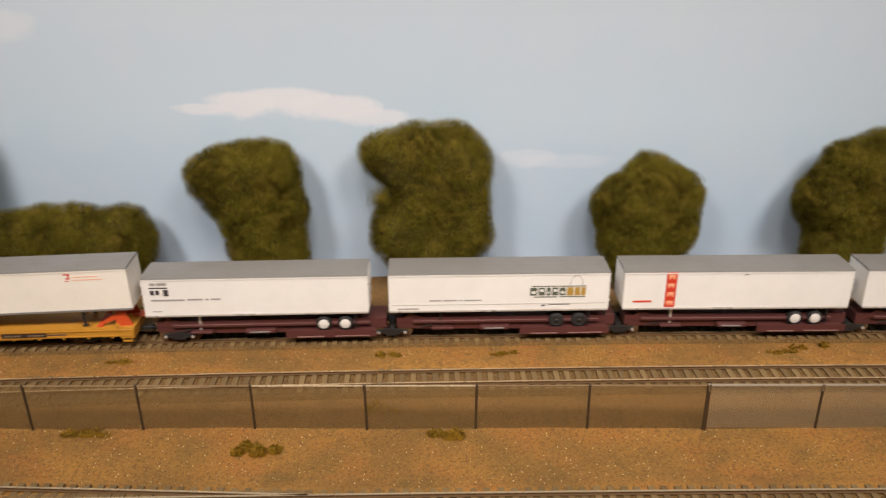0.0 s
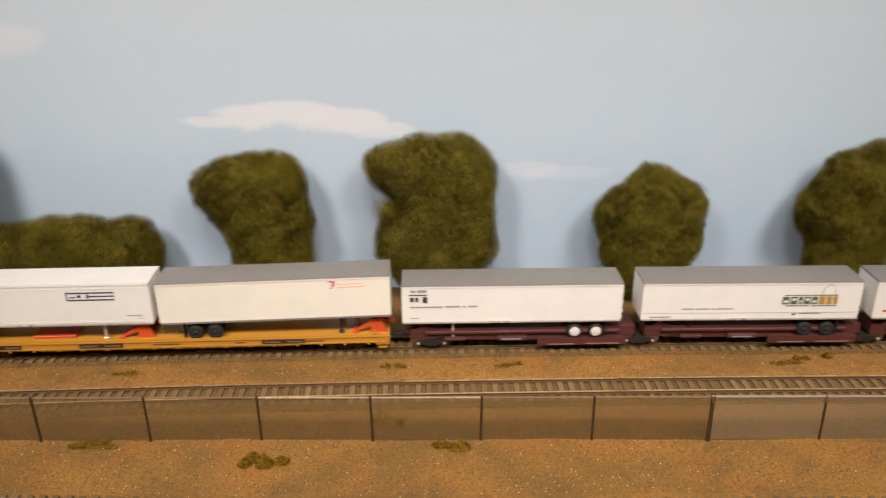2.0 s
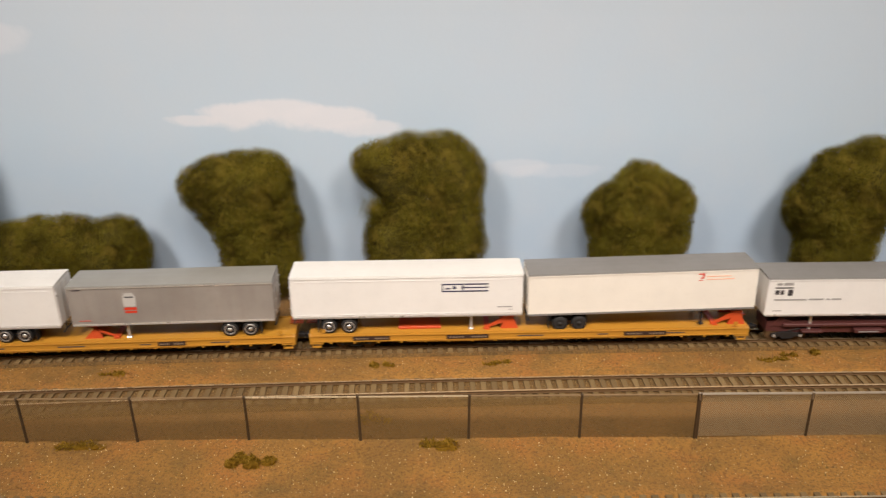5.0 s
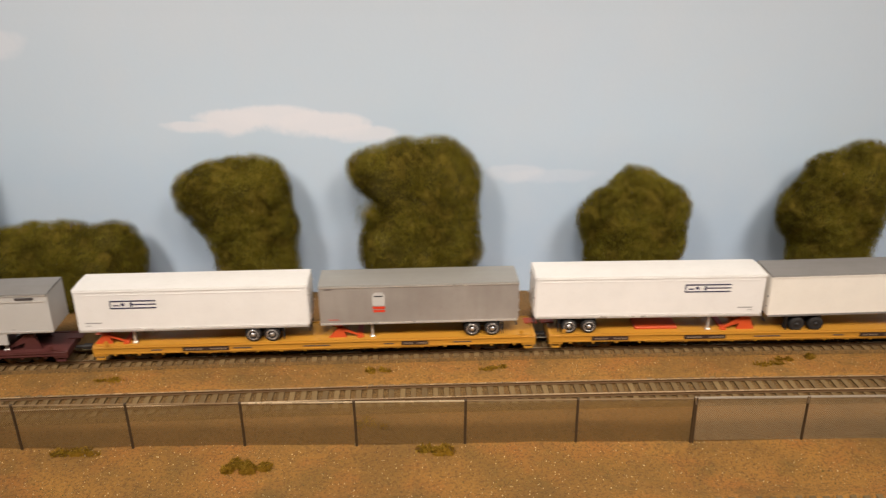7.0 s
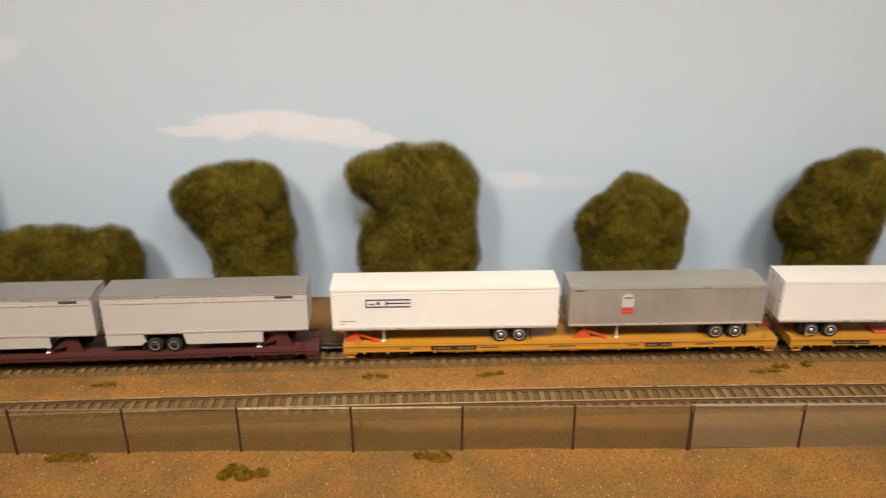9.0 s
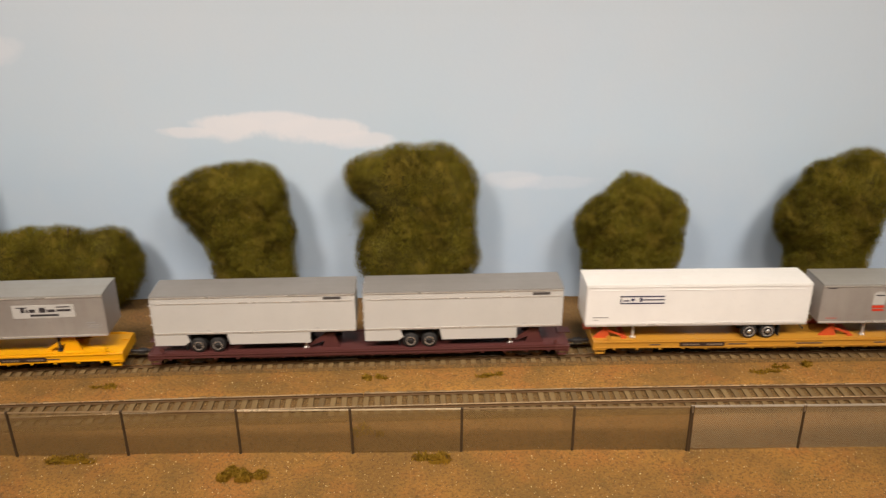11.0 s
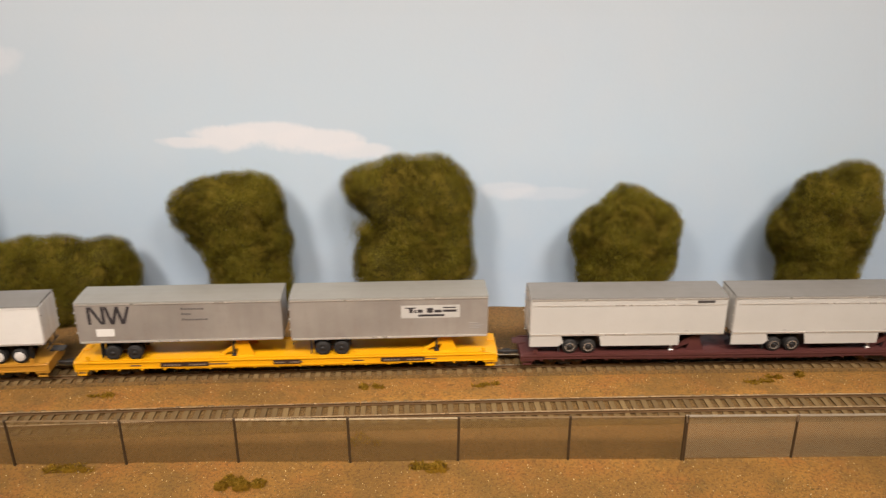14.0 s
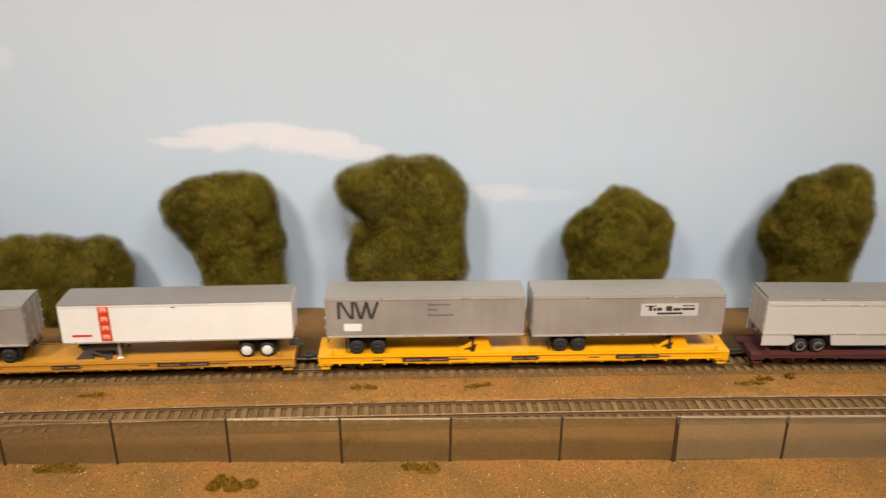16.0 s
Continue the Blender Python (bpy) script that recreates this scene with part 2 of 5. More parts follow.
def foliage(name, cols, patch):
    """Teased fibre: every strand its own tone, broad darker and yellower patches, some light let through."""
    m, nt, bs = nodes_of(name)
    g = nt.nodes.new("ShaderNodeNewGeometry")
    v = mapped(nt)
    c = ramp(nt, g.outputs["Random Per Island"], [(0, cols[0]), (0.35, cols[1]), (0.75, cols[2]), (1.0, cols[3])])
    c = mix(nt, ramp(nt, noise_of(nt, v, 36, 4), [(0.46, (0, 0, 0)), (0.60, (0.9, 0.9, 0.9))]), c, patch[0])
    c = mix(nt, ramp(nt, noise_of(nt, v, 75, 5), [(0.50, (0, 0, 0)), (0.64, (0.7, 0.7, 0.7))]), c, patch[1])
    nt.links.new(c, bs.inputs["Base Color"])
    bs.inputs["Roughness"].default_value = 0.85
    bs.inputs["Specular IOR Level"].default_value = 0.15
    tr, mx = nt.nodes.new("ShaderNodeBsdfTranslucent"), nt.nodes.new("ShaderNodeMixShader")
    nt.links.new(c, tr.inputs["Color"])
    mx.inputs[0].default_value = 0.48
    nt.links.new(bs.outputs[0], mx.inputs[1])
    nt.links.new(tr.outputs[0], mx.inputs[2])
    nt.links.new(mx.outputs[0], nt.nodes["Material Output"].inputs["Surface"])
    return m


MAT["leaf"] = foliage("olive_fibre_foliage", [(0.1039, 0.0819, 0.0065), (0.1357, 0.1081, 0.0085), (0.1717, 0.1386, 0.0125), (0.2173, 0.1764, 0.022)], [(0.0424, 0.03255, 0.0024), (0.3339, 0.2436, 0.038)])
# Near-black core colour: the shade inside a crown is painted in here.
MAT["leaf_core_shade"] = paint("shade_dark_foliage_core", (0.045, 0.036, 0.0030), 0.95, 0, 0.8, (0.0229, 0.0178, 0.00175))
MAT["wisp"] = foliage("pale_fibre_wisps", [(0.18, 0.15, 0.0144), (0.228, 0.192, 0.0216), (0.282, 0.2376, 0.0336), (0.372, 0.318, 0.06)], [(0.12, 0.096, 0.0084), (0.318, 0.2424, 0.036)])
MAT["tuft"] = foliage("dry_tuft_foliage", [(0.1495, 0.08844, 0.00806), (0.2535, 0.1541, 0.0143), (0.3315, 0.201, 0.0221), (0.429, 0.2626, 0.039)], [(0.286, 0.1581, 0.01495), (0.364, 0.2077, 0.02145)])
MAT["flake"] = grains("foam_flakes", [(0.03, 0.02125, 0.003636), (0.08, 0.05989, 0.007272), (0.13, 0.1014, 0.01091), (0.17, 0.1159, 0.01636), (0.1, 0.08211, 0.01091), (0.2, 0.1497, 0.02727), (0.14, 0.1063, 0.01363), (0.09, 0.06762, 0.00909), (0.55, 0.4637, 0.2454)])


def tie_material():
    m, nt, bs = nodes_of("weathered_tie")
    v = mapped(nt)
    o = nt.nodes.new("ShaderNodeObjectInfo")
    c = ramp(nt, o.outputs["Random"], [(0, (0.120, 0.073, 0.024)), (0.5, (0.160, 0.100, 0.034)), (1, (0.205, 0.132, 0.049))])
    fine = noise_of(nt, v, 900, 4)
    c = mix(nt, ramp(nt, fine, [(0.45, (0, 0, 0)), (0.7, (0.6, 0.6, 0.6))]), c, (0.10, 0.07, 0.045))
    nt.links.new(c, bs.inputs["Base Color"])
    bs.inputs["Roughness"].default_value = 0.9
    bump(nt, bs, fine, 0.4, 0.0003)
    return m


MAT["tie"] = tie_material()


# ---- mesh helpers ----
def box(bm, x0, x1, y0, y1, z0, z1, bev=0.0, seg=1):
    g = bmesh.ops.create_cube(bm, size=1.0)["verts"]
    bmesh.ops.scale(bm, vec=(x1 - x0, y1 - y0, z1 - z0), verts=g)
    bmesh.ops.translate(bm, vec=((x0 + x1) / 2, (y0 + y1) / 2, (z0 + z1) / 2), verts=g)
    if bev:
        edges = list({e for q in g for e in q.link_edges})
        bmesh.ops.bevel(bm, geom=edges, offset=bev, segments=seg, affect="EDGES", profile=0.6)


def rod(bm, a, b, r0, r1=None, n=8):
    a, b = Vector(a), Vector(b)
    turn = (b - a).to_track_quat("Z", "Y").to_matrix().to_4x4()
    bmesh.ops.create_cone(bm, cap_ends=True, segments=n, radius1=r0, radius2=r0 if r1 is None else r1, depth=(b - a).length,
                          matrix=Matrix.Translation((a + b) / 2) @ turn)


def lathe(bm, profile, n=20, caps=True):
    """Turn (radius, y) pairs about the y axis."""
    rings = []
    for r, y in profile:
        rings.append([bm.verts.new((r * math.cos(2 * math.pi * k / n), y, r * math.sin(2 * math.pi * k / n))) for k in range(n)])
    for p, q in zip(rings, rings[1:]):
        for k in range(n):
            bm.faces.new((p[k], p[(k + 1) % n], q[(k + 1) % n], q[k]))
    for ring in (rings[0], rings[-1]) if caps else ():
        bm.faces.new(ring)
    bmesh.ops.recalc_face_normals(bm, faces=bm.faces)


def prism(bm, pts, y0, y1):
    """A plate: an outline in x, z, thick from y0 to y1."""
    f = [bm.verts.new((x, y0, z)) for x, z in pts]
    b = [bm.verts.new((x, y1, z)) for x, z in pts]
    bm.faces.new(f)
    bm.faces.new(b[::-1])
    for k in range(len(pts)):
        bm.faces.new((f[k], b[k], b[(k + 1) % len(pts)], f[(k + 1) % len(pts)]))
    bmesh.ops.recalc_face_normals(bm, faces=bm.faces)


def finish(name, bm, material, smooth=False):
    me = bpy.data.meshes.new(name)
    bm.to_mesh(me)
    bm.free()
    me.materials.append(material)
    if smooth:
        me.polygons.foreach_set("use_smooth", [True] * len(me.polygons))
    return me


def part(name, bm, material, parent, label="", at=None, smooth=False):
    ob = new(name, bm if isinstance(bm, bpy.types.Mesh) else finish(name, bm, material, smooth))
    ob.parent = parent
    if at:
        ob.matrix_basis = at
    return tagged(ob, label)


def boxes(name, material, parent, rows, label="", bev=0.0):
    bm = bmesh.new()
    for r in rows:
        box(bm, *r, bev=bev)
    return part(name, bm, material, parent, label)


def raw_mesh(name, verts, faces, material):
    """One mesh from arrays: faces is an n x k array of corner indices."""
    me = bpy.data.meshes.new(name)
    n, k = faces.shape
    me.vertices.add(len(verts))
    me.vertices.foreach_set("co", verts.astype(np.float32).ravel())
    me.loops.add(n * k)
    me.loops.foreach_set("vertex_index", faces.astype(np.int32).ravel())
    me.polygons.add(n)
    me.polygons.foreach_set("loop_start", np.arange(0, n * k, k, dtype=np.int32))
    me.polygons.foreach_set("loop_total", np.full(n, k, dtype=np.int32))
    me.update(calc_edges=True)
    me.validate()
    me.materials.append(material)
    return me


def turns(rng, n):
    q = rng.normal(size=(n, 4))
    q /= np.linalg.norm(q, axis=1)[:, None]
    w, x, y, z = q.T
    return np.stack([np.stack([1 - 2 * (y * y + z * z), 2 * (x * y - z * w), 2 * (x * z + y * w)], 1),
                     np.stack([2 * (x * y + z * w), 1 - 2 * (x * x + z * z), 2 * (y * z - x * w)], 1),
                     np.stack([2 * (x * z - y * w), 2 * (y * z + x * w), 1 - 2 * (x * x + y * y)], 1)], 1)


def grit(name, centres, sizes, material, rng):
    """Many loose stones, each an uneven octahedron."""
    base = np.array([(1, 0, 0), (-1, 0, 0), (0, 1, 0), (0, -1, 0), (0, 0, 1), (0, 0, -1)], float)
    tri = np.array([(0, 2, 4), (2, 1, 4), (1, 3, 4), (3, 0, 4), (2, 0, 5), (1, 2, 5), (3, 1, 5), (0, 3, 5)])
    n = len(centres)
    v = base[None] * rng.uniform(0.55, 1.1, (n, 6, 1)) * np.asarray(sizes)[:, None, None]
    v = np.einsum("nij,nkj->nki", turns(rng, n), v) + centres[:, None, :]
    f = tri[None] + (np.arange(n) * 6)[:, None, None]
    return raw_mesh(name, v.reshape(-1, 3), f.reshape(-1, 3), material)


# ---- the layout shelf: lines of the tracks ----
def bend(x):
    """Centre line of the train's track."""
    return 0.0018 + 0.029 * x - 0.037 * x * x


def siding(x):
    return bend(x) - 0.0653


def front_line(x):
    return -0.1930 + 0.018 * x - 0.02 * x * x


def branch_line(x):
    return -0.1938 - 0.043 * (x + 0.089) - 0.03 * (x + 0.089) ** 2


TIE_TOP, RAIL_TOP, GAUGE, TIE_STEP = 0.0030, 0.0051, 0.0165, 0.0077
WALL_Y, FRONT_Y, HALF_X = 0.120, -0.43, 2.2


def slab(name, rows, material, kind="structure", label="", category=""):
    bm = bmesh.new()
    for r in rows:
        box(bm, *r)
    return tagged(new(name, finish(name, bm, material)), label, category, "", kind)


slab("wall_north", [(-HALF_X, HALF_X, WALL_Y, WALL_Y + 0.1, -1.1, 1.95)], MAT["sky"], label="pale blue wall painted with soft white clouds", category="backdrop")
slab("wall_south", [(-HALF_X, HALF_X, -2.6, -2.5, -1.1, 1.95)], MAT["room"], label="plain beige painted room wall", category="wall")
slab("wall_west", [(-HALF_X - 0.1, -HALF_X, -2.6, WALL_Y + 0.1, -1.1, 1.95)], MAT["room"], label="plain beige painted room wall", category="wall")
slab("wall_east", [(HALF_X, HALF_X + 0.1, -2.6, WALL_Y + 0.1, -1.1, 1.95)], MAT["room"], label="plain beige painted room wall", category="wall")
slab("ceiling", [(-HALF_X - 0.1, HALF_X + 0.1, -2.6, WALL_Y + 0.1, 1.95, 2.05)], MAT["ceiling"], label="plain white painted room ceiling", category="ceiling")
slab("floor", [(-HALF_X - 0.1, HALF_X + 0.1, -2.6, WALL_Y + 0.1, -1.2, -1.1)], MAT["carpet"], label="dull grey carpeted room floor", category="floor")
slab("layout_shelf", [(-HALF_X, HALF_X, FRONT_Y, WALL_Y - 0.001, -0.10, -0.006), (-HALF_X, HALF_X, FRONT_Y - 0.012, FRONT_Y, -0.16, 0.002)], MAT["board"],
     label="dark painted board shelf carrying the layout", category="shelf")


def lumps(x, y):
    return 0.0008 * np.sin(31 * x + 1.3 * np.sin(23 * y)) * np.sin(47 * y + 0.7) + 0.0005 * np.sin(120 * x + 60 * y) * np.sin(140 * y - 35 * x + 1)


def near_track(x, y):
    """0 on the tracks, 1 well away from them."""
    d = np.minimum(np.minimum(abs(y - bend(x)), abs(y - siding(x))), abs(y - front_line(x)))
    return np.clip((d - 0.017) / 0.008, 0, 1)


def ground_height(x, y):
    off = y - siding(x)
    bank = np.clip((off - 0.0088) / 0.0016, 0, 1) * np.clip((0.0470 - off) / 0.030, 0, 1) * 0.0034
    near = y - front_line(x)
    bank = bank + np.clip((near - 0.0108) / 0.0016, 0, 1) * np.clip((0.030 - near) / 0.016, 0, 1) * 0.0031
    return lumps(x, y) * near_track(x, y) * np.where(bank > 0, 0.4, 1) + bank - 0.0002 - 0.0050 * np.clip((y - bend(x) - 0.026) / 0.030, 0, 1)


def ground_sheet():
    xs = np.concatenate([np.arange(-HALF_X, -0.5, 0.02), np.arange(-0.5, 0.5, 0.004), np.arange(0.5, HALF_X + 0.001, 0.02)])
    ys = np.arange(FRONT_Y, WALL_Y + 0.0001, 0.005)
    gx, gy = np.meshgrid(xs, ys)
    v = np.stack([gx, gy, ground_height(gx, gy)], -1).reshape(-1, 3)
    w = len(xs)
    i = (np.arange(len(ys) - 1)[:, None] * w + np.arange(w - 1)[None]).ravel()
    me = raw_mesh("ground", v, np.stack([i, i + 1, i + w + 1, i + w], 1), MAT["soil"])
    me.polygons.foreach_set("use_smooth", [True] * len(me.polygons))
    return tagged(new("ground", me), "tan and ochre scenic soil covering the layout", "ground", "", "structure")


ground_sheet()
rng = np.random.default_rng(4)


def loose_soil(n):
    x = rng.uniform(-0.45, 0.45, n)
    y = rng.uniform(-0.235, 0.115, n)
    keep = (near_track(x, y) > 0.25) | (rng.random(n) < 0.08)
    x, y = x[keep], y[keep]
    s = 0.00018 + 0.00055 * rng.random(len(x)) ** 3
    c = np.stack([x, y, ground_height(x, y) + s * 0.25], 1)
    tagged(new("soil_grit", grit("soil_grit", c, s, MAT["stones"], rng)), "fine tan and pale grit strewn over soil", "gravel", "", "stuff")


loose_soil(46000)


def pale_grit(n):
    x, y = rng.uniform(-0.45, 0.45, n), rng.uniform(-0.235, 0.0, n)
    keep = near_track(x, y) > 0.5
    x, y = x[keep], y[keep]
    s = rng.uniform(0.0003, 0.00062, len(x))
    c = np.stack([x, y, ground_height(x, y) + s * 0.4], 1)
    tagged(new("pale_grit", grit("pale_grit", c, s, MAT["pale_grit"], rng)), "scattered pale stones on the tan soil", "gravel", "", "stuff")


def olive_crumbs():
    """Thin drifts of ground foam on the soil."""
    spots = [(0.102, -0.146, 150), (0.160, -0.144, 110), (0.229, -0.149, 150), (-0.219, -0.160, 190), (-0.159, -0.156, 120), (-0.070, -0.148, 150), (0.042, -0.160, 110), (-0.015, -0.040, 70), (0.130, -0.040, 90), (-0.130, -0.042, 80), (0.200, -0.036, 90), (-0.290, -0.140, 150)]
    at = np.concatenate([np.stack([rng.normal(a, 0.011, n), rng.normal(b, 0.0055, n)], 1) for a, b, n in spots])
    s = 0.0002 + 0.0004 * rng.random(len(at)) ** 2
    c = np.column_stack([at, ground_height(at[:, 0], at[:, 1]) + s * 0.3])
    tagged(new("turf_crumbs", grit("turf_crumbs", c, s, MAT["crumbs"], rng)), "olive ground foam crumbs drifted on soil", "grass", "", "stuff")


pale_grit(2300)
olive_crumbs()


# ---- tracks ----
def sweep(line, x0, x1, off, profile, step=0.02):
    """A strip with an x, z profile led along a line; off is sideways."""
    n = max(2, int((x1 - x0) / step) + 1)
    v, k = [], len(profile)
    for x in np.linspace(x0, x1, n):
        a = math.atan2(line(x + 0.001) - line(x - 0.001), 0.002)
        for py, pz in profile:
            v.append((x - (off + py) * math.sin(a), line(x) + (off + py) * math.cos(a), pz))
    f = [(i * k + j, i * k + (j + 1) % k, (i + 1) * k + (j + 1) % k, (i + 1) * k + j) for i in range(n - 1) for j in range(k)]
    return v, f


RAIL = [(-0.0012, 0.0), (0.0012, 0.0), (0.0012, 0.00035), (0.00035, 0.0006), (0.00035, 0.0014), (0.0007, 0.0016), (0.0007, 0.0021), (-0.0007, 0.0021), (-0.0007, 0.0016),
        (-0.00035, 0.0014), (-0.00035, 0.0006), (-0.0012, 0.00035)]


def rail_part(line, x0, x1, off, parent):
    v, f = sweep(line, x0, x1, off, [(a, b + TIE_TOP) for a, b in RAIL])
    k = len(RAIL)
    n = len(v) // k
    me = bpy.data.meshes.new("rail")
    me.from_pydata(v, [], f + [tuple(range(k))[::-1], tuple(range((n - 1) * k, n * k))])
    me.materials.append(MAT["rail_side"])
    me.materials.append(MAT["rail_top"])
    for p in me.polygons:
        if abs(p.normal.z) > 0.9 and p.center.z > RAIL_TOP - 0.0002:
            p.material_index = 1
    part("rail", me, None, parent)


TIE_MESHES = []
for k in range(3):
    bm = bmesh.new()
    box(bm, -0.00185 - 0.0001 * k, 0.00185, -0.0152 + 0.0003 * k, 0.0151 - 0.0002 * k, 0.0008, TIE_TOP, bev=0.00018)
    TIE_MESHES.append(finish("tie", bm, MAT["tie"]))


def track(name, line, x0, x1, joints, label, lo=-0.026, hi=0.026, near=0.43):
    """Ballast bed, rails in lengths with open joints, ties one by one where the camera passes."""
    top = tagged(new(name), label, "railway track", "tracks on the layout", "structure")
    v, f = sweep(line, x0, x1, 0.0, [(lo, -0.001), (hi, -0.001), (hi - 0.002, 0.0019), (lo + 0.002, 0.0019)])
    me = bpy.data.meshes.new("ballast_bed")
    me.from_pydata(v, [], f)
    me.materials.append(MAT["ballast"])
    part("ballast_bed", me, None, top)
    stops = [x0] + [j for j in joints if x0 < j < x1] + [x1]
    for a, b in zip(stops, stops[1:]):
        for side in (-1, 1):
            rail_part(line, a + 0.0003, b - 0.0003, side * GAUGE / 2, top)
    far, x, k = bmesh.new(), x0 + 0.004, 0
    while x < x1:
        a = math.degrees(math.atan2(line(x + 0.001) - line(x - 0.001), 0.002))
        if abs(x) < near:
            part("tie", TIE_MESHES[k % 3], None, top, at=pose(x + random.uniform(-0.0002, 0.0002), line(x) + random.uniform(-0.0003, 0.0003), random.uniform(-0.00015, 0.0001), 0, 0, a + random.uniform(-1.2, 1.2)))
        else:
            box(far, x - 0.00185, x + 0.00185, line(x) - 0.015, line(x) + 0.015, 0.0008, TIE_TOP)
        x, k = x + TIE_STEP, k + 1
    tagged(part("tie_run", far, MAT["tie"], top), kind="stuff")
    n = int(15000 * (min(x1, near) - max(x0, -near)) / 0.86)
    px = rng.uniform(max(x0, -near), min(x1, near), n)
    off = rng.uniform(lo - 0.001, hi + 0.001, n)
    s = rng.uniform(0.00022, 0.00055, n)
    h = np.where((off > lo + 0.002) & (off < hi - 0.002), 0.0019, 0.0005)
    on_rail = abs(abs(off) - GAUGE / 2) < 0.0012
    c = np.stack([px, line(px) + off, h + s * 0.2 - np.where(on_rail, 0.002, 0)], 1)
    tagged(part("ballast_grit", grit("ballast_grit", c, s, MAT["ballast_stones"], rng), None, top), kind="stuff")
    return top


track("track_1", bend, -2.15, 2.15, [-1.3, -0.75, -0.30, 0.26, 0.8, 1.5], "railway track with brown ties under the train", -0.0172, 0.020)
track("track_2", siding, -2.15, 2.15, [-1.2, -0.6, -0.046, 0.5, 1.2], "empty siding track with weathered grey-brown ties", -0.0195, 0.0098)
track("track_3", front_line, -2.15, 2.15, [-0.06, 0.6], "front track with weathered ties and tan ballast", -0.022, 0.0118)
track("track_4", branch_line, -1.2, -0.075, [], "branch track that parts from the front track", -0.022, 0.0118)


def dirt_shoulder():
    """Grey-brown soil between the siding and the fence."""
    xs = np.linspace(-0.7, 0.7, 281)
    v, f = [], []
    for x in xs:
        y1 = siding(x) - 0.0175
        for k in range(8):
            y = -0.1172 + (y1 + 0.1172) * k / 7 + (0.0008 * math.sin(90 * x) + 0.0006 * math.sin(231 * x) if k == 0 else 0)
            v.append((x, y, float(ground_height(np.array(x), np.array(y))) + (0.0006 if 0 < k < 7 else -0.0004)))
    for i in range(len(xs) - 1):
        for k in range(7):
            f.append((i * 8 + k, (i + 1) * 8 + k, (i + 1) * 8 + k + 1, i * 8 + k + 1))
    me = raw_mesh("dirt_shoulder", np.array(v), np.array(f), MAT["shoulder"])
    me.polygons.foreach_set("use_smooth", [True] * len(me.polygons))
    tagged(new("dirt_shoulder", me), "grey-brown soil strip between siding and fence", "ground", "", "structure")


dirt_shoulder()


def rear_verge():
    """A strip darker than the ground sheet, sloping down between the train's track and the wall."""
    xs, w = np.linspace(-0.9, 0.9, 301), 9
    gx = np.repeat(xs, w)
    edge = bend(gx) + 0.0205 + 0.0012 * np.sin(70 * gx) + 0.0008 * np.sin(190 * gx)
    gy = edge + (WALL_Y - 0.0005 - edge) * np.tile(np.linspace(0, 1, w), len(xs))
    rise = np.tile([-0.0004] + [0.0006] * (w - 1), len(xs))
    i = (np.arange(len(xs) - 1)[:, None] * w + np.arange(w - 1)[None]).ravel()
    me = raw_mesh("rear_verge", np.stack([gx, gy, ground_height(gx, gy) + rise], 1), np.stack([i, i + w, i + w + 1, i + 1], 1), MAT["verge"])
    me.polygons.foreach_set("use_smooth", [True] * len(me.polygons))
    tagged(new("rear_verge", me), "dark brown ground strip between train and wall", "ground", "", "structure")


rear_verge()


# ---- fence ----
FENCE_Y, FENCE_H = -0.118, 0.0321
POSTS = [-0.2612, -0.1907, -0.1195, -0.0483, 0.0207, 0.0915, 0.165, 0.2361]


def chain_link(x0, x1, z0, z1, pitch, r):
    """Diagonal wires both ways, each a thin three-sided rod cut to the panel."""
    v, f = [], []
    for sgn in (1, -1):
        c = -(z1 - z0)
        while c < x1 - x0 + (z1 - z0):
            pts = []
            for z in (0.0, z1 - z0):
                x = c + z if sgn > 0 else c + (z1 - z0) - z
                pts.append([x, z])
            (xa, za), (xb, zb) = pts
            w = x1 - x0
            if max(xa, xb) > 0 and min(xa, xb) < w:
                def cut(x, z, ox, oz):
                    for lim in (0.0, w):
                        if (x < 0 and lim == 0) or (x > w and lim == w):
                            t = (lim - x) / (ox - x)
                            return lim, z + t * (oz - z)
                    return x, z
                a, b = cut(xa, za, xb, zb), cut(xb, zb, xa, za)
                i = len(v)
                y = sgn * r * 0.6
                for px, pz in (a, b):
                    for q in range(3):
                        t = 2 * math.pi * q / 3
                        v.append((x0 + px + r * math.cos(t) * 0.7, y + r * math.sin(t), z0 + pz - sgn * r * math.cos(t) * 0.7))
                f += [(i, i + 1, i + 4, i + 3), (i + 1, i + 2, i + 5, i + 4), (i + 2, i, i + 3, i + 5)]
            c += pitch
    return np.array(v), np.array(f)


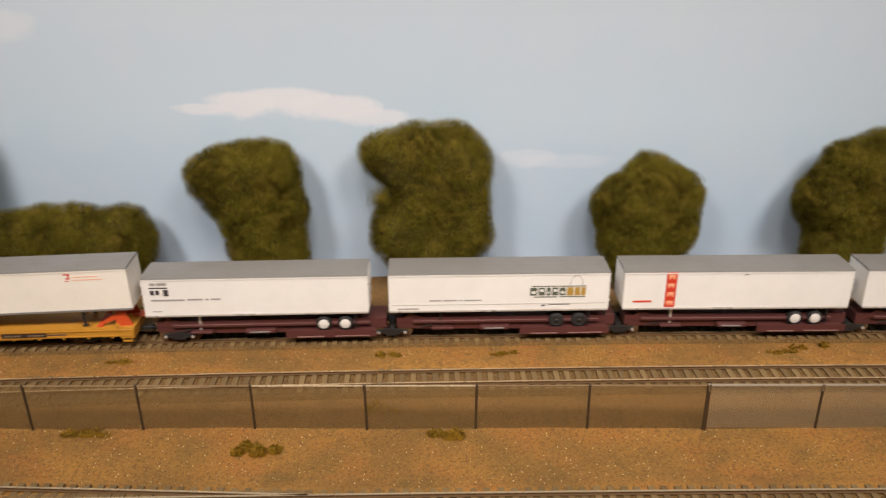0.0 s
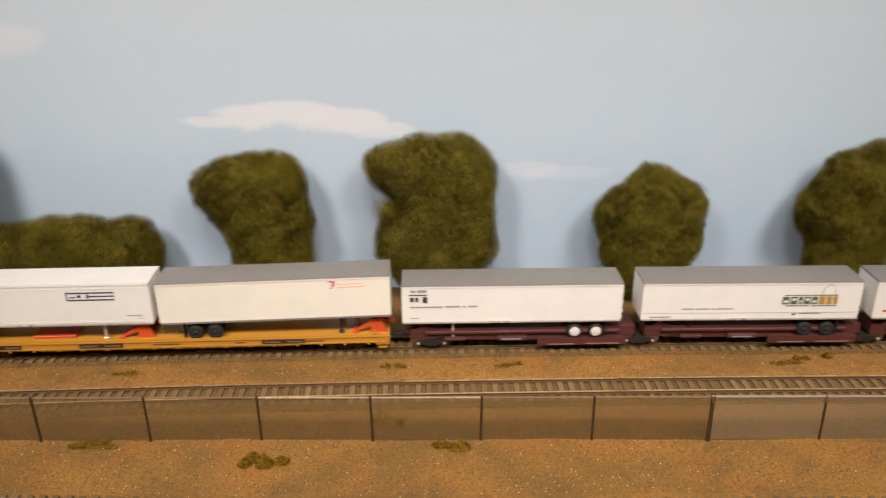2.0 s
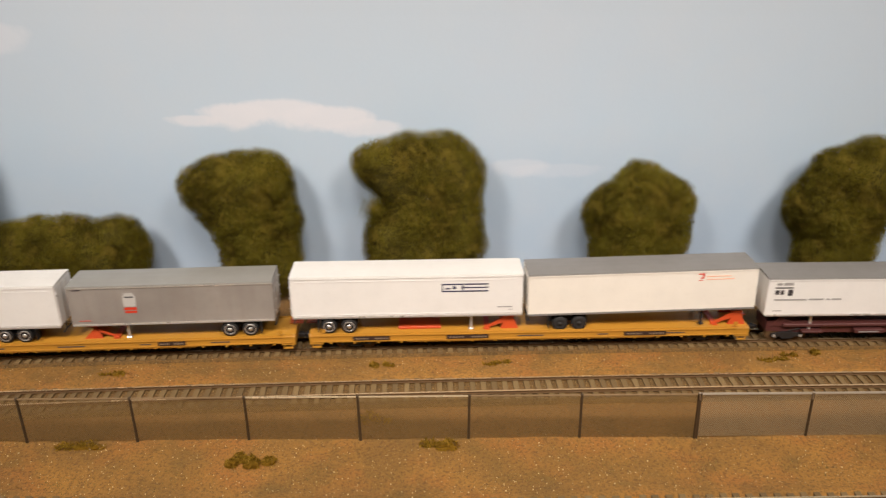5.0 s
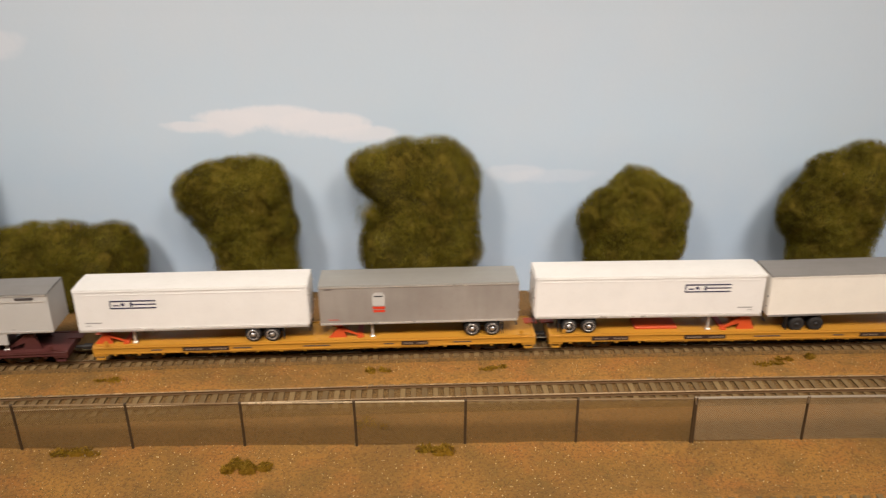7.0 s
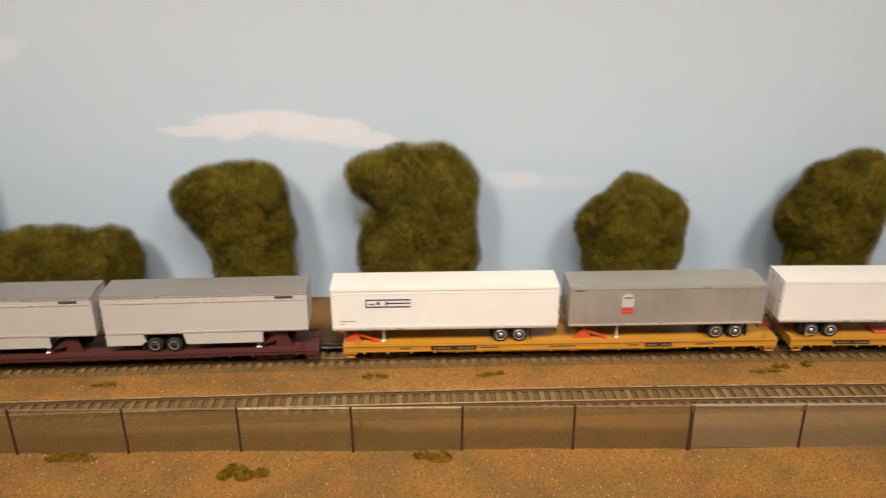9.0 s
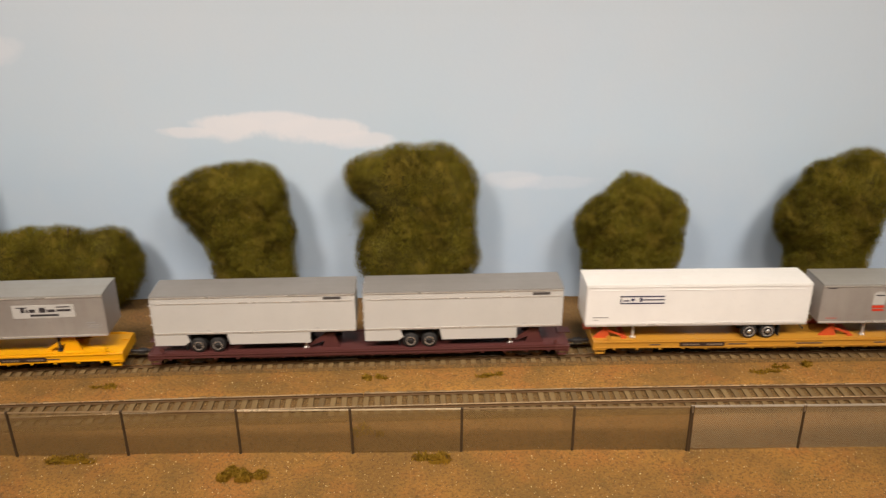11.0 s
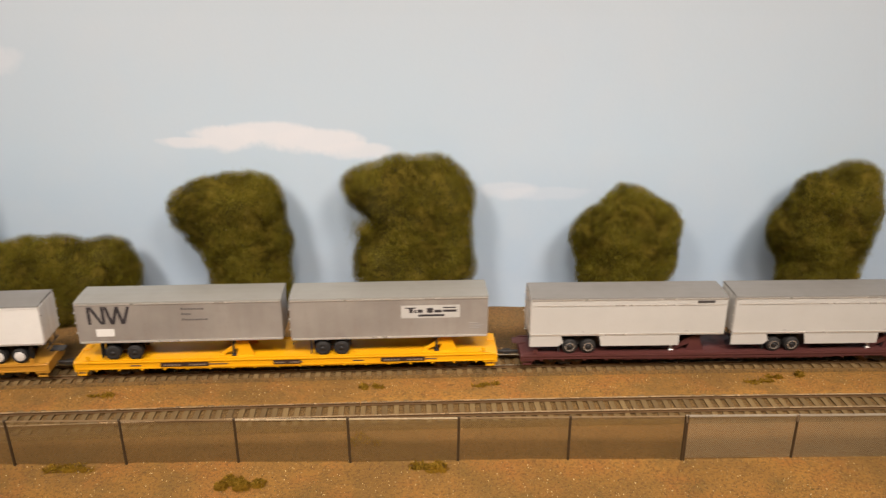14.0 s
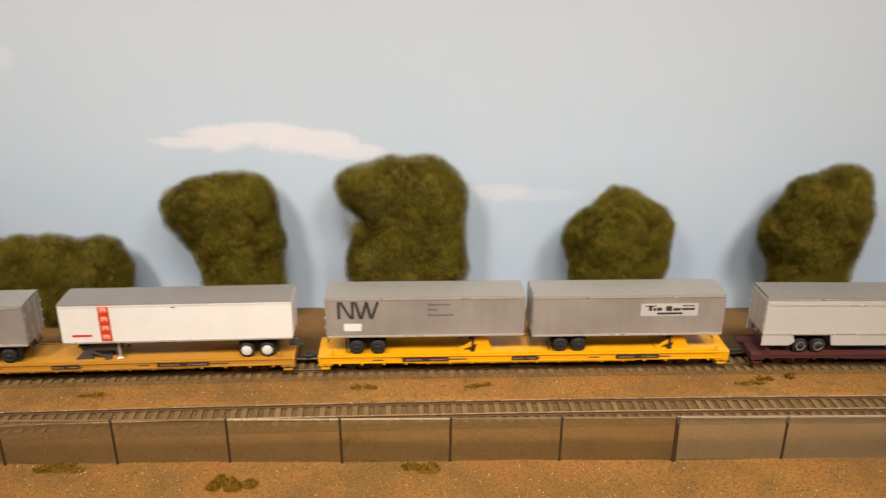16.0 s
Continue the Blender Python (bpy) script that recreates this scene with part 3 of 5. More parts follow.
def fence_run(xs, steel, rail_mat, wire, label, doubled, r):
    top = tagged(new("chain_link_fence"), label, "fence", "lineside fences")
    top.matrix_basis = pose(0, FENCE_Y, 0)
    for k, x in enumerate(xs):
        bm = bmesh.new()
        lean = random.uniform(-0.0006, 0.0006)
        rod(bm, (x, 0, -0.002), (x + lean, 0, FENCE_H), 0.00092, 0.00086)
        bmesh.ops.create_uvsphere(bm, u_segments=8, v_segments=5, radius=0.0011, matrix=Matrix.Translation((x + lean, 0, FENCE_H)))
        part("post", bm, steel, top)
        if doubled:
            bm = bmesh.new()
            rod(bm, (x + lean, 0, FENCE_H - 0.0045), (x + lean - 0.002, -0.0035, FENCE_H + 0.003), 0.0006)
            part("barb_arm", bm, MAT["fence_bright"], top)
    for a, b in zip(xs, xs[1:]):
        bm = bmesh.new()
        rod(bm, (a, 0, FENCE_H - 0.0002), (b, 0, FENCE_H - 0.0002), 0.0006)
        # Two panels get the pale rail: a gleam painted by colour.
        part("top_rail", bm, rail_mat if doubled or -0.13 < a < 0 else MAT["rail_brown"], top, "" if doubled or not -0.13 < a < 0 else "rail painted pale as a gleam")
        if doubled:
            bm = bmesh.new()
            rod(bm, (a - 0.002, -0.0035, FENCE_H + 0.003), (b - 0.002, -0.0035, FENCE_H + 0.003), 0.0003, n=6)
            part("wire_strand", bm, MAT["fence_bright"], top)
        v, f = chain_link(a + 0.0009, b - 0.0009, 0.0006, FENCE_H - 0.0016, 0.00135, r)
        part("mesh_panel", raw_mesh("mesh_panel", v, f, wire), None, top)
    return top


fence_run([POSTS[0] - 0.0708 * k for k in range(5, 0, -1)] + POSTS[:7], MAT["fence_steel"], MAT["rail_gleam"], MAT["mesh_dark"],
          "tarnished brown chain link fence along the siding", False, 0.00016)
fence_run([POSTS[6] + 0.0012] + POSTS[7:] + [POSTS[7] + 0.0712 * k for k in range(1, 5)], MAT["fence_steel"], MAT["fence_bright"], MAT["mesh_bright"],
          "pale grey chain link fence with doubled top rail", True, 0.00018)


# ---- trees and tufts ----
def surface_points(lobes, n, seed):
    """Points and outward directions on the outside of a cluster of ellipsoid lobes."""
    g = np.random.default_rng(seed)
    L = np.array(lobes, float)
    area = L[:, 3] * L[:, 5] + L[:, 3] * L[:, 4]
    pick = g.choice(len(L), n, p=area / area.sum())
    d = g.normal(size=(n, 3))
    d /= np.linalg.norm(d, axis=1)[:, None]
    c, r = L[pick, :3], L[pick, 3:6]
    ph = 160 * c[:, :1].sum(1)
    wob = 1 + 0.05 * np.sin(5 * d[:, 0] + 3 * d[:, 2] + ph) + 0.05 * np.sin(8 * d[:, 2] - 5 * d[:, 1] + 2 * ph) + 0.03 * np.sin(17 * d[:, 0] + 13 * d[:, 1] + 11 * d[:, 2] + ph)
    p = c + d * r * wob[:, None]
    nrm = d / r
    nrm /= np.linalg.norm(nrm, axis=1)[:, None]
    inside = np.zeros(n, bool)
    for k in range(len(L)):
        q = ((p - L[k, :3]) / (L[k, 3:6] * 0.9)) ** 2
        inside |= (q.sum(1) < 1) & (pick != k)
    keep = ~inside
    return p[keep], nrm[keep], g


def fibres(name, lobes, n, length, width, lift, material, seed, floor=0.0):
    """A mat of fine curled fibres lying on the lobes."""
    p, nrm, g = surface_points(lobes, n, seed)
    m = len(p)
    t = np.cross(nrm, g.normal(size=(m, 3)))
    t /= np.linalg.norm(t, axis=1)[:, None] + 1e-9
    ln = length * g.uniform(0.5, 1.3, (m, 1))
    up = g.uniform(-0.15, lift, (m, 1))
    side = np.cross(nrm, t) * width * g.uniform(0.6, 1.3, (m, 1))
    start = p - nrm * length * 0.1 * g.random((m, 1))
    mid = start + (t + nrm * up * 1.2) * ln * 0.5
    tip = start + (t * 0.8 + nrm * up * 0.8 + np.cross(nrm, t) * g.uniform(-0.6, 0.6, (m, 1))) * ln
    v = np.stack([start - side, start + side, mid + side, mid - side, tip], 1)
    v[:, :, 2] = np.maximum(v[:, :, 2], floor)
    v[:, :, 1] = np.minimum(v[:, :, 1], WALL_Y - 0.001)
    i = (np.arange(m) * 5)[:, None]
    f = np.concatenate([i + np.array([[0, 1, 2]]), i + np.array([[0, 2, 3]]), i + np.array([[3, 2, 4]])], 0)
    return raw_mesh(name, v.reshape(-1, 3), f, material)


def lobe_core(lobes, shrink):
    bm = bmesh.new()
    for x, y, z, rx, ry, rz in lobes:
        got = bmesh.ops.create_icosphere(bm, subdivisions=3, radius=1.0)["verts"]
        ph = 160 * x
        for q in got:
            d = q.co.copy()
            w = 1 + 0.05 * math.sin(5 * d.x + 3 * d.z + ph) + 0.05 * math.sin(8 * d.z - 5 * d.y + 2 * ph) + 0.05 * noise.noise(d * 4 + Vector((ph, 0, 0)))
            q.co = Vector((x, min(y, 9), z)) + Vector((d.x * rx, d.y * ry, d.z * rz)) * w * shrink
    return bm


def crown_surface(lobes, seed, level=5):
    """One soft lump that joins the lobes: verts, triangles and normals."""
    bm = bmesh.new()
    bmesh.ops.create_icosphere(bm, subdivisions=level, radius=1.0)
    d = np.array([v.co[:] for v in bm.verts])
    tri = np.array([[v.index for v in f.verts] for f in bm.faces])
    bm.free()
    L = np.array(lobes, float)
    c = (L[:, :3] * L[:, 3:4]).sum(0) / L[:, 3].sum()
    c[2] = (L[:, 2] - L[:, 5]).min() * 0.5 + (L[:, 2] + L[:, 5]).max() * 0.5
    t = np.linspace(0.002, 0.10, 70)
    far = np.full(len(d), 0.004)
    for r in t:
        p = c + d * r
        q = [np.sqrt((((p - l[:3]) / l[3:6]) ** 2).sum(1)) for l in L]
        f = -np.log(sum(np.exp(-9 * (a - 1)) for a in q)) / 9
        far = np.where(f < 0, r, far)
    for _ in range(2):
        acc, cnt = np.zeros(len(d)), np.zeros(len(d))
        for a, b in ((0, 1), (1, 2), (2, 0)):
            np.add.at(acc, tri[:, a], far[tri[:, b]])
            np.add.at(cnt, tri[:, a], 1)
        far = 0.4 * far + 0.6 * acc / cnt
    p = c + d * far[:, None]
    bumps = np.array([noise.noise(Vector(v) * 60 + Vector((seed, 0, 0))) * 0.0030 + (0.5 - abs(noise.noise(Vector(v) * 105 + Vector((0, seed, 0))))) * 0.0034 - 0.0012 + noise.noise(Vector(v) * 260) * 0.0021 + noise.noise(Vector(v) * 600) * 0.0008 for v in p])
    p = p + d * bumps[:, None]
    n = np.cross(p[tri[:, 1]] - p[tri[:, 0]], p[tri[:, 2]] - p[tri[:, 0]])
    return p, tri, n, c


def tree(x, lobes, label, seed, n=190000, forward=0.0, thin=()):
    """A crown of teased fibre over a short trunk. Lobes are x, y, z, rx, ry, rz; thin: places x, y, z, radius, count of loose wisps round a twig."""
    y = TREE_Y - forward
    room = WALL_Y - y - 0.001
    x = x * GROW
    lobes = [(a * GROW, b * 0.7, EYE_Z - (EYE_Z - c) * GROW, d * GROW, e * 0.76, f * GROW) for a, b, c, d, e, f in lobes]
    base = float(ground_height(np.array([x]), np.array([y]))[0])
    top = tagged(new("tree"), label, "tree", "trees along the backdrop")
    top.matrix_basis = pose(x, y, 0)
    bm = bmesh.new()
    rod(bm, (0, 0, base - 0.004), (0.001, 0, 0.05), 0.0035, 0.0022)
    for k in range(5):
        a = random.uniform(0, 6.28)
        rod(bm, (0.0005, 0, 0.02 + 0.005 * k), (0.02 * math.cos(a), 0.010 * math.sin(a), 0.045 + 0.008 * k), 0.0013, 0.0006, 6)
    part("trunk", bm, MAT["trunk"], top)
    p, tri, nrm, mid = crown_surface([(a - x, b, c, d, e, f) for a, b, c, d, e, f in lobes], seed)
    p[:, 1] = np.minimum(p[:, 1], room)
    p[:, 2] = np.maximum(p[:, 2], base + 0.001)
    # dark heart under the fibre shell, its colour standing in for inner shade
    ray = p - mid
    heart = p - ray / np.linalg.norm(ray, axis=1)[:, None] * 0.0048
    me = raw_mesh("crown", heart, tri, MAT["leaf_core_shade"])
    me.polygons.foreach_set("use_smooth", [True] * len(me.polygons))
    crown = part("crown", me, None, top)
    g = np.random.default_rng(seed)
    size = np.linalg.norm(nrm, axis=1)

    def scatter(count):
        pick = g.choice(len(tri), count, p=size / size.sum())
        w = g.dirichlet((1, 1, 1), count)
        return (p[tri[pick]] * w[:, :, None]).sum(1), nrm[pick] / size[pick][:, None]

    def strands(name, at, out, length, width, lift, material):
        m = len(at)
        t = np.cross(out, g.normal(size=(m, 3)))
        t /= np.linalg.norm(t, axis=1)[:, None] + 1e-9
        ln = length * g.uniform(0.4, 1.5, (m, 1))
        up = g.uniform(-lift, lift, (m, 1))
        b = np.cross(out, t)
        side = b * width * g.uniform(0.6, 1.4, (m, 1))
        tip = at + (t * 0.8 + out * up * 0.7 + b * g.uniform(-0.8, 0.8, (m, 1))) * ln
        v = np.stack([at - side, at + side, tip], 1)
        v[:, :, 1] = np.minimum(v[:, :, 1], room)
        v[:, :, 2] = np.maximum(v[:, :, 2], base)
        f = np.arange(m * 3).reshape(-1, 3)
        tagged(part(name, raw_mesh(name, v.reshape(-1, 3), f, material), None, crown), kind="stuff")

    # a loose shell of fibre, thin at its outside and dense within, puffed out unevenly
    at, out = scatter(n)
    puff = np.array([noise.noise(Vector(q) * 75 + Vector((0, 0, seed))) * 0.0040 + noise.noise(Vector(q) * 190 + Vector((seed, 0, 0))) * 0.0022 for q in at])
    at = at + out * (puff + 0.0036 - 0.0080 * np.sqrt(g.random(n)))[:, None]
    strands("foliage_fibre", at, out, 0.0030, 0.00012, 0.6, MAT["leaf"])
    k = n // 4
    far, way = scatter(k)
    strands("foliage_wisp", far + way * (0.0030 * g.random(k) - 0.0005)[:, None], way, 0.0050, 0.00008, 0.8, MAT["wisp"])
    for a, b, c, r, k in thin:
        c = EYE_Z - (EYE_Z - c) * GROW
        d = g.normal(size=(k, 3)) * r * 0.55
        strands("foliage_wisp", np.array((a * GROW - x, b, c)) + d, d / (np.linalg.norm(d, axis=1)[:, None] + 1e-9), 0.0042, 0.00011, 0.9, MAT["wisp"])
        bm = bmesh.new()
        rod(bm, (a * GROW - x + 0.009, b + 0.004, c - 0.016), (a * GROW - x + 0.005, b + 0.002, c + 0.014), 0.0010, 0.0007, 6)
        part("twig", bm, MAT["trunk"], top)
    q = g.choice(n, min(n, 5000))
    s = 0.00014 + 0.00036 * g.random(len(q)) ** 2
    spots = at[q] + out[q] * g.uniform(0.0006, 0.0018, (len(q), 1))
    spots[:, 1] = np.minimum(spots[:, 1], room)
    tagged(part("foam_flake", grit("foam_flake", spots, s, MAT["flake"], g), None, crown), kind="stuff")
    return top


TREE_Y, GROW, EYE_Z = 0.095, 1.024, 0.307
OLIVE = "olive green fibre foliage model tree"
tree(-0.310, [(-0.372, 0, 0.045, 0.032, 0.026, 0.030), (-0.335, 0.002, 0.048, 0.030, 0.028, 0.031), (-0.300, 0, 0.050, 0.028, 0.028, 0.030), (-0.263, 0, 0.048, 0.022, 0.026, 0.034), (-0.32, 0, 0.022, 0.06, 0.026, 0.03)],
     "low wide olive green fibre hedge by the wall", 11)
tree(-0.150, [(-0.182, 0, 0.104, 0.028, 0.027, 0.022), (-0.158, 0, 0.112, 0.034, 0.028, 0.022), (-0.139, 0.002, 0.113, 0.021, 0.026, 0.020), (-0.136, 0.0, 0.097, 0.019, 0.024, 0.018), (-0.160, 0, 0.085, 0.036, 0.027, 0.028), (-0.150, 0, 0.060, 0.034, 0.027, 0.03), (-0.146, 0, 0.035, 0.034, 0.026, 0.03), (-0.128, 0.002, 0.075, 0.016, 0.022, 0.02)],
     OLIVE + " leaning against the wall", 12)
tree(-0.012, [(-0.045, 0, 0.122, 0.025, 0.027, 0.020), (-0.020, 0, 0.128, 0.036, 0.029, 0.020), (0.008, 0, 0.129, 0.025, 0.027, 0.019), (0.020, 0.002, 0.112, 0.021, 0.024, 0.022), (0.016, 0.002, 0.088, 0.022, 0.022, 0.022), (-0.006, 0, 0.098, 0.040, 0.026, 0.024), (-0.010, 0, 0.075, 0.042, 0.026, 0.024), (-0.034, -0.002, 0.055, 0.028, 0.028, 0.028),
              (0.014, 0, 0.056, 0.028, 0.028, 0.030), (-0.010, 0, 0.03, 0.034, 0.026, 0.03)],
     "tall two-tiered " + OLIVE + " by the wall", 13, thin=[(-0.049, -0.008, 0.087, 0.011, 3000)])
tree(0.168, [(0.150, 0, 0.078, 0.028, 0.028, 0.028), (0.168, 0, 0.100, 0.026, 0.026, 0.022), (0.194, 0.002, 0.090, 0.020, 0.025, 0.019), (0.190, 0.0, 0.066, 0.020, 0.025, 0.024), (0.172, 0, 0.080, 0.036, 0.026, 0.028), (0.168, -0.002, 0.052, 0.040, 0.028, 0.030), (0.168, 0, 0.03, 0.030, 0.026, 0.03)],
     "rounded dome of " + OLIVE, 14)
tree(0.335, [(0.312, 0, 0.084, 0.024, 0.028, 0.026), (0.330, 0, 0.110, 0.026, 0.027, 0.025), (0.355, 0.002, 0.122, 0.021, 0.026, 0.022), (0.352, 0, 0.095, 0.027, 0.028, 0.030), (0.340, 0, 0.070, 0.034, 0.028, 0.030), (0.335, 0, 0.042, 0.036, 0.028, 0.034)],
     "broad two-lobed " + OLIVE, 15)
tree(-0.424, [(-0.421, 0, 0.110, 0.042, 0.032, 0.042), (-0.423, 0, 0.160, 0.040, 0.030, 0.038), (-0.421, 0, 0.055, 0.042, 0.030, 0.045)],
     OLIVE + " that shades the wall", 16, 9000, 0.025)


def tuft(x, y, rx, ry, h, seed, n, label):
    z = float(ground_height(np.array([x]), np.array([y]))[0])
    top = tagged(new("scrub_tuft"), label, "shrub", "scrub tufts on the soil")
    top.matrix_basis = pose(x, y, z)
    g = np.random.default_rng(seed)
    k = max(4, int(rx / 0.002))
    lobes = [(rx * g.uniform(-0.85, 0.85), ry * g.uniform(-0.7, 0.7), h * g.uniform(0.0, 0.25), rx * g.uniform(0.25, 0.45), ry * g.uniform(0.4, 0.7), h * g.uniform(0.35, 0.6)) for _ in range(k)]
    part("clump", lobe_core(lobes, 0.45), MAT["tuft"], top, smooth=True)
    tagged(part("sprig", fibres("sprig", lobes, n, 0.0026, 0.0003, 0.8, MAT["tuft"], seed, 0.0), None, top), kind="stuff")


OLD = "low dry olive scrub tuft on soil"
SCRUB = [(-0.1200, -0.1385, 0.0075, 0.006, 0.0060, 1100), (-0.1105, -0.1405, 0.0100, 0.0055, 0.0045, 1400), (0.004, -0.1235, 0.012, 0.005, 0.006, 1100), (-0.224, -0.1225, 0.015, 0.005, 0.0035, 900),
         (-0.0395, -0.0315, 0.008, 0.004, 0.0022, 350), (0.0455, -0.0285, 0.009, 0.003, 0.0025, 350), (0.250, -0.0275, 0.012, 0.003, 0.002, 350), (0.2655, -0.018, 0.006, 0.003, 0.004, 350), (0.286, -0.017, 0.005, 0.003, 0.005, 350),
         (-0.040, -0.095, 0.011, 0.006, 0.003, 500), (-0.235, -0.041, 0.012, 0.004, 0.0025, 350)]
for k, (x, y, rx, ry, h, n) in enumerate(SCRUB):
    tuft(x, y, rx, ry, h, 70 + k, n, OLD + (" before the fence" if y < -0.11 else " beside the track"))


# ---- rolling stock ----
W = 0.0148          # half width of trailers
TYRE_R = 0.0058


def wheel_meshes(rim_mat, key):
    bm = bmesh.new()
    lathe(bm, [(0.0036, -0.0030), (0.0050, -0.0030), (0.0057, -0.0026), (TYRE_R, -0.0018), (TYRE_R, -0.0004), (0.0053, -0.0001), (TYRE_R, 0.0002), (TYRE_R, 0.0022), (0.0054, 0.0030), (0.0036, 0.0030)])
    tyre = finish("tyre", bm, MAT["rubber"], True)
    bm = bmesh.new()
    lathe(bm, [(0.0015, -0.0033), (0.0016, -0.0024), (0.0030, -0.0021), (0.0034, -0.0031), (0.0041, -0.0032), (0.0042, -0.0026), (0.0036, -0.0018), (0.0036, 0.0018)])
    if key == "white":
        bm.clear()
        lathe(bm, [(0.0007, -0.0036), (0.0016, -0.0035), (0.0030, -0.0032), (0.0038, -0.0031), (0.0041, -0.0027), (0.0036, -0.0018), (0.0036, 0.0018)])
    return tyre, finish("rim_" + key, bm, rim_mat, True)


WHEELS = {k: wheel_meshes(MAT[m], k) for k, m in (("white", "wheel_white"), ("steel", "wheel_steel"), ("black", "black"))}


def bars(name, material, parent, rows, label=""):
    """Flat marks on the near side: x0, x1, z0, z1 with y a little proud."""
    return boxes(name, material, parent, [(a, b, -W - 0.00022, -W - 0.00002, c, d) for a, b, c, d in rows], label)


def trailer(L, height, base, wheels, facing, body, roof, label, rims="steel", ribs=0, skirt=False, dark_under=False, round_nose=False):
    """A road trailer; its origin is midway along it on the deck it stands on. base: underside above the deck. facing: +1 nose to +x."""
    top = tagged(new("semi_trailer"), label, "trailer", "road trailers on the train")
    h0, h1, a, b = base, base + height, -L / 2, L / 2
    bm = bmesh.new()
    box(bm, a, b, -W, W, h0 + 0.0006, h1 - 0.0006, bev=0.0014 if round_nose else 0.0005, seg=2)
    part("body", bm, MAT[body], top)
    bm = bmesh.new()
    prof = [(-W - 0.0001, h1 - 0.0011), (-W + 0.0002, h1 - 0.0001), (-W * 0.5, h1 + 0.0003), (0, h1 + 0.0005), (W * 0.5, h1 + 0.0003), (W - 0.0002, h1 - 0.0001), (W + 0.0001, h1 - 0.0011)]
    va = [bm.verts.new((a - 0.00005, y, z)) for y, z in prof]
    vb = [bm.verts.new((b + 0.00005, y, z)) for y, z in prof]
    for k in range(len(prof)):
        j = (k + 1) % len(prof)
        bm.faces.new((va[k], va[j], vb[j], vb[k]))
    bm.faces.new(va)
    bm.faces.new(vb)
    bmesh.ops.recalc_face_normals(bm, faces=bm.faces)
    part("roof", bm, MAT[roof], top, "grey roof panel" if roof == "roof_grey" else "")
    trim = MAT["bright_trim"] if body in ("silver", "offwhite") else MAT[body]
    for s in (-1, 1):
        y0, y1 = (-W - 0.00035, -W + 0.0001) if s < 0 else (W - 0.0001, W + 0.00035)
        boxes("top_rail", trim, top, [(a + 0.0004, b - 0.0004, y0, y1, h1 - 0.0021, h1 - 0.0012)])
        boxes("bottom_rail", MAT["bright_trim"] if body != "cream" else MAT["roof_grey"], top, [(a + 0.0004, b - 0.0004, y0, y1, h0, h0 + 0.0014)])
    for k in range(ribs):
        x = a + L * (k + 0.5) / ribs
        boxes("side_post", MAT[body], top, [(x - 0.00025, x + 0.00025, -W - 0.00018, -W, h0 + 0.0016, h1 - 0.0022)])
    nose, tail = (b, a) if facing > 0 else (a, b)
    # rear doors, lock rods and bumper
    for s in (-1, 1):
        boxes("rear_door", MAT[body], top, [(min(tail, tail - facing * 0.0005), max(tail, tail - facing * 0.0005), min(s * 0.0006, s * (W - 0.001)), max(s * 0.0006, s * (W - 0.001)), h0 + 0.0016, h1 - 0.002)], bev=0.0001)
        bm = bmesh.new()
        rod(bm, (tail - facing * 0.0007, s * 0.0045, h0 + 0.001), (tail - facing * 0.0007, s * 0.0045, h1 - 0.0015), 0.0003, n=6)
        part("lock_rod", bm, MAT["bright_trim"], top)
        for z in (0.25, 0.5, 0.75):
            boxes("hinge", MAT["bright_trim"], top, [(tail - facing * 0.0008 - 0.0003, tail - facing * 0.0008 + 0.0003, s * (W - 0.0012) - 0.0008, s * (W - 0.0012) + 0.0008, h0 + height * z - 0.0004, h0 + height * z + 0.0004)])
    boxes("bumper", MAT["dark_grey"], top, [(tail + facing * 0.0005 - 0.0004, tail + facing * 0.0005 + 0.0004, -0.011, 0.011, h0 - 0.0058, h0 - 0.0048), (tail + facing * 0.0005 - 0.0003, tail + facing * 0.0005 + 0.0003, -0.006, -0.005, h0 - 0.005, h0 + 0.001),
                                            (tail + facing * 0.0005 - 0.0003, tail + facing * 0.0005 + 0.0003, 0.005, 0.006, h0 - 0.005, h0 + 0.001)])
    boxes("underframe", MAT["dark_grey"], top, [(a + 0.002, b - 0.002, -0.0045, -0.0035, h0 - 0.0016, h0 + 0.0008), (a + 0.002, b - 0.002, 0.0035, 0.0045, h0 - 0.0016, h0 + 0.0008)]
          + [(a + L * k / 9 - 0.0004, a + L * k / 9 + 0.0004, -0.0142, 0.0142, h0 - 0.0005, h0 + 0.0008) for k in range(1, 9)])
    mid = sum(wheels) / len(wheels)
    bogie = boxes("bogie", MAT["black"], top, [(mid - 0.014, mid + 0.014, -0.0078, -0.006, TYRE_R - 0.0005, h0 - 0.001), (mid - 0.014, mid + 0.014, 0.006, 0.0078, TYRE_R - 0.0005, h0 - 0.001)])
    tyre, rim = WHEELS[rims]
    for x in wheels:
        bm = bmesh.new()
        rod(bm, (x, -0.0095, TYRE_R), (x, 0.0095, TYRE_R), 0.0011)
        part("axle", bm, MAT["black"], bogie)
        for s in (-1, 1):
            m = pose(x, s * 0.0110, TYRE_R, 0, 0, 0 if s < 0 else 180)
            w = part("wheel", tyre, None, top, at=m)
            part("rim", rim, None, w, {"white": "white painted rim", "steel": "bright steel rim", "black": ""}[rims])
    bm = bmesh.new()
    for s in (-1, 1):
        box(bm, mid - facing * 0.0155 - 0.0003, mid - facing * 0.0155 + 0.0003, s * 0.0110 - 0.0030, s * 0.0110 + 0.0030, 0.0018, h0)
    part("mud_flap", bm, MAT["rubber"], top)
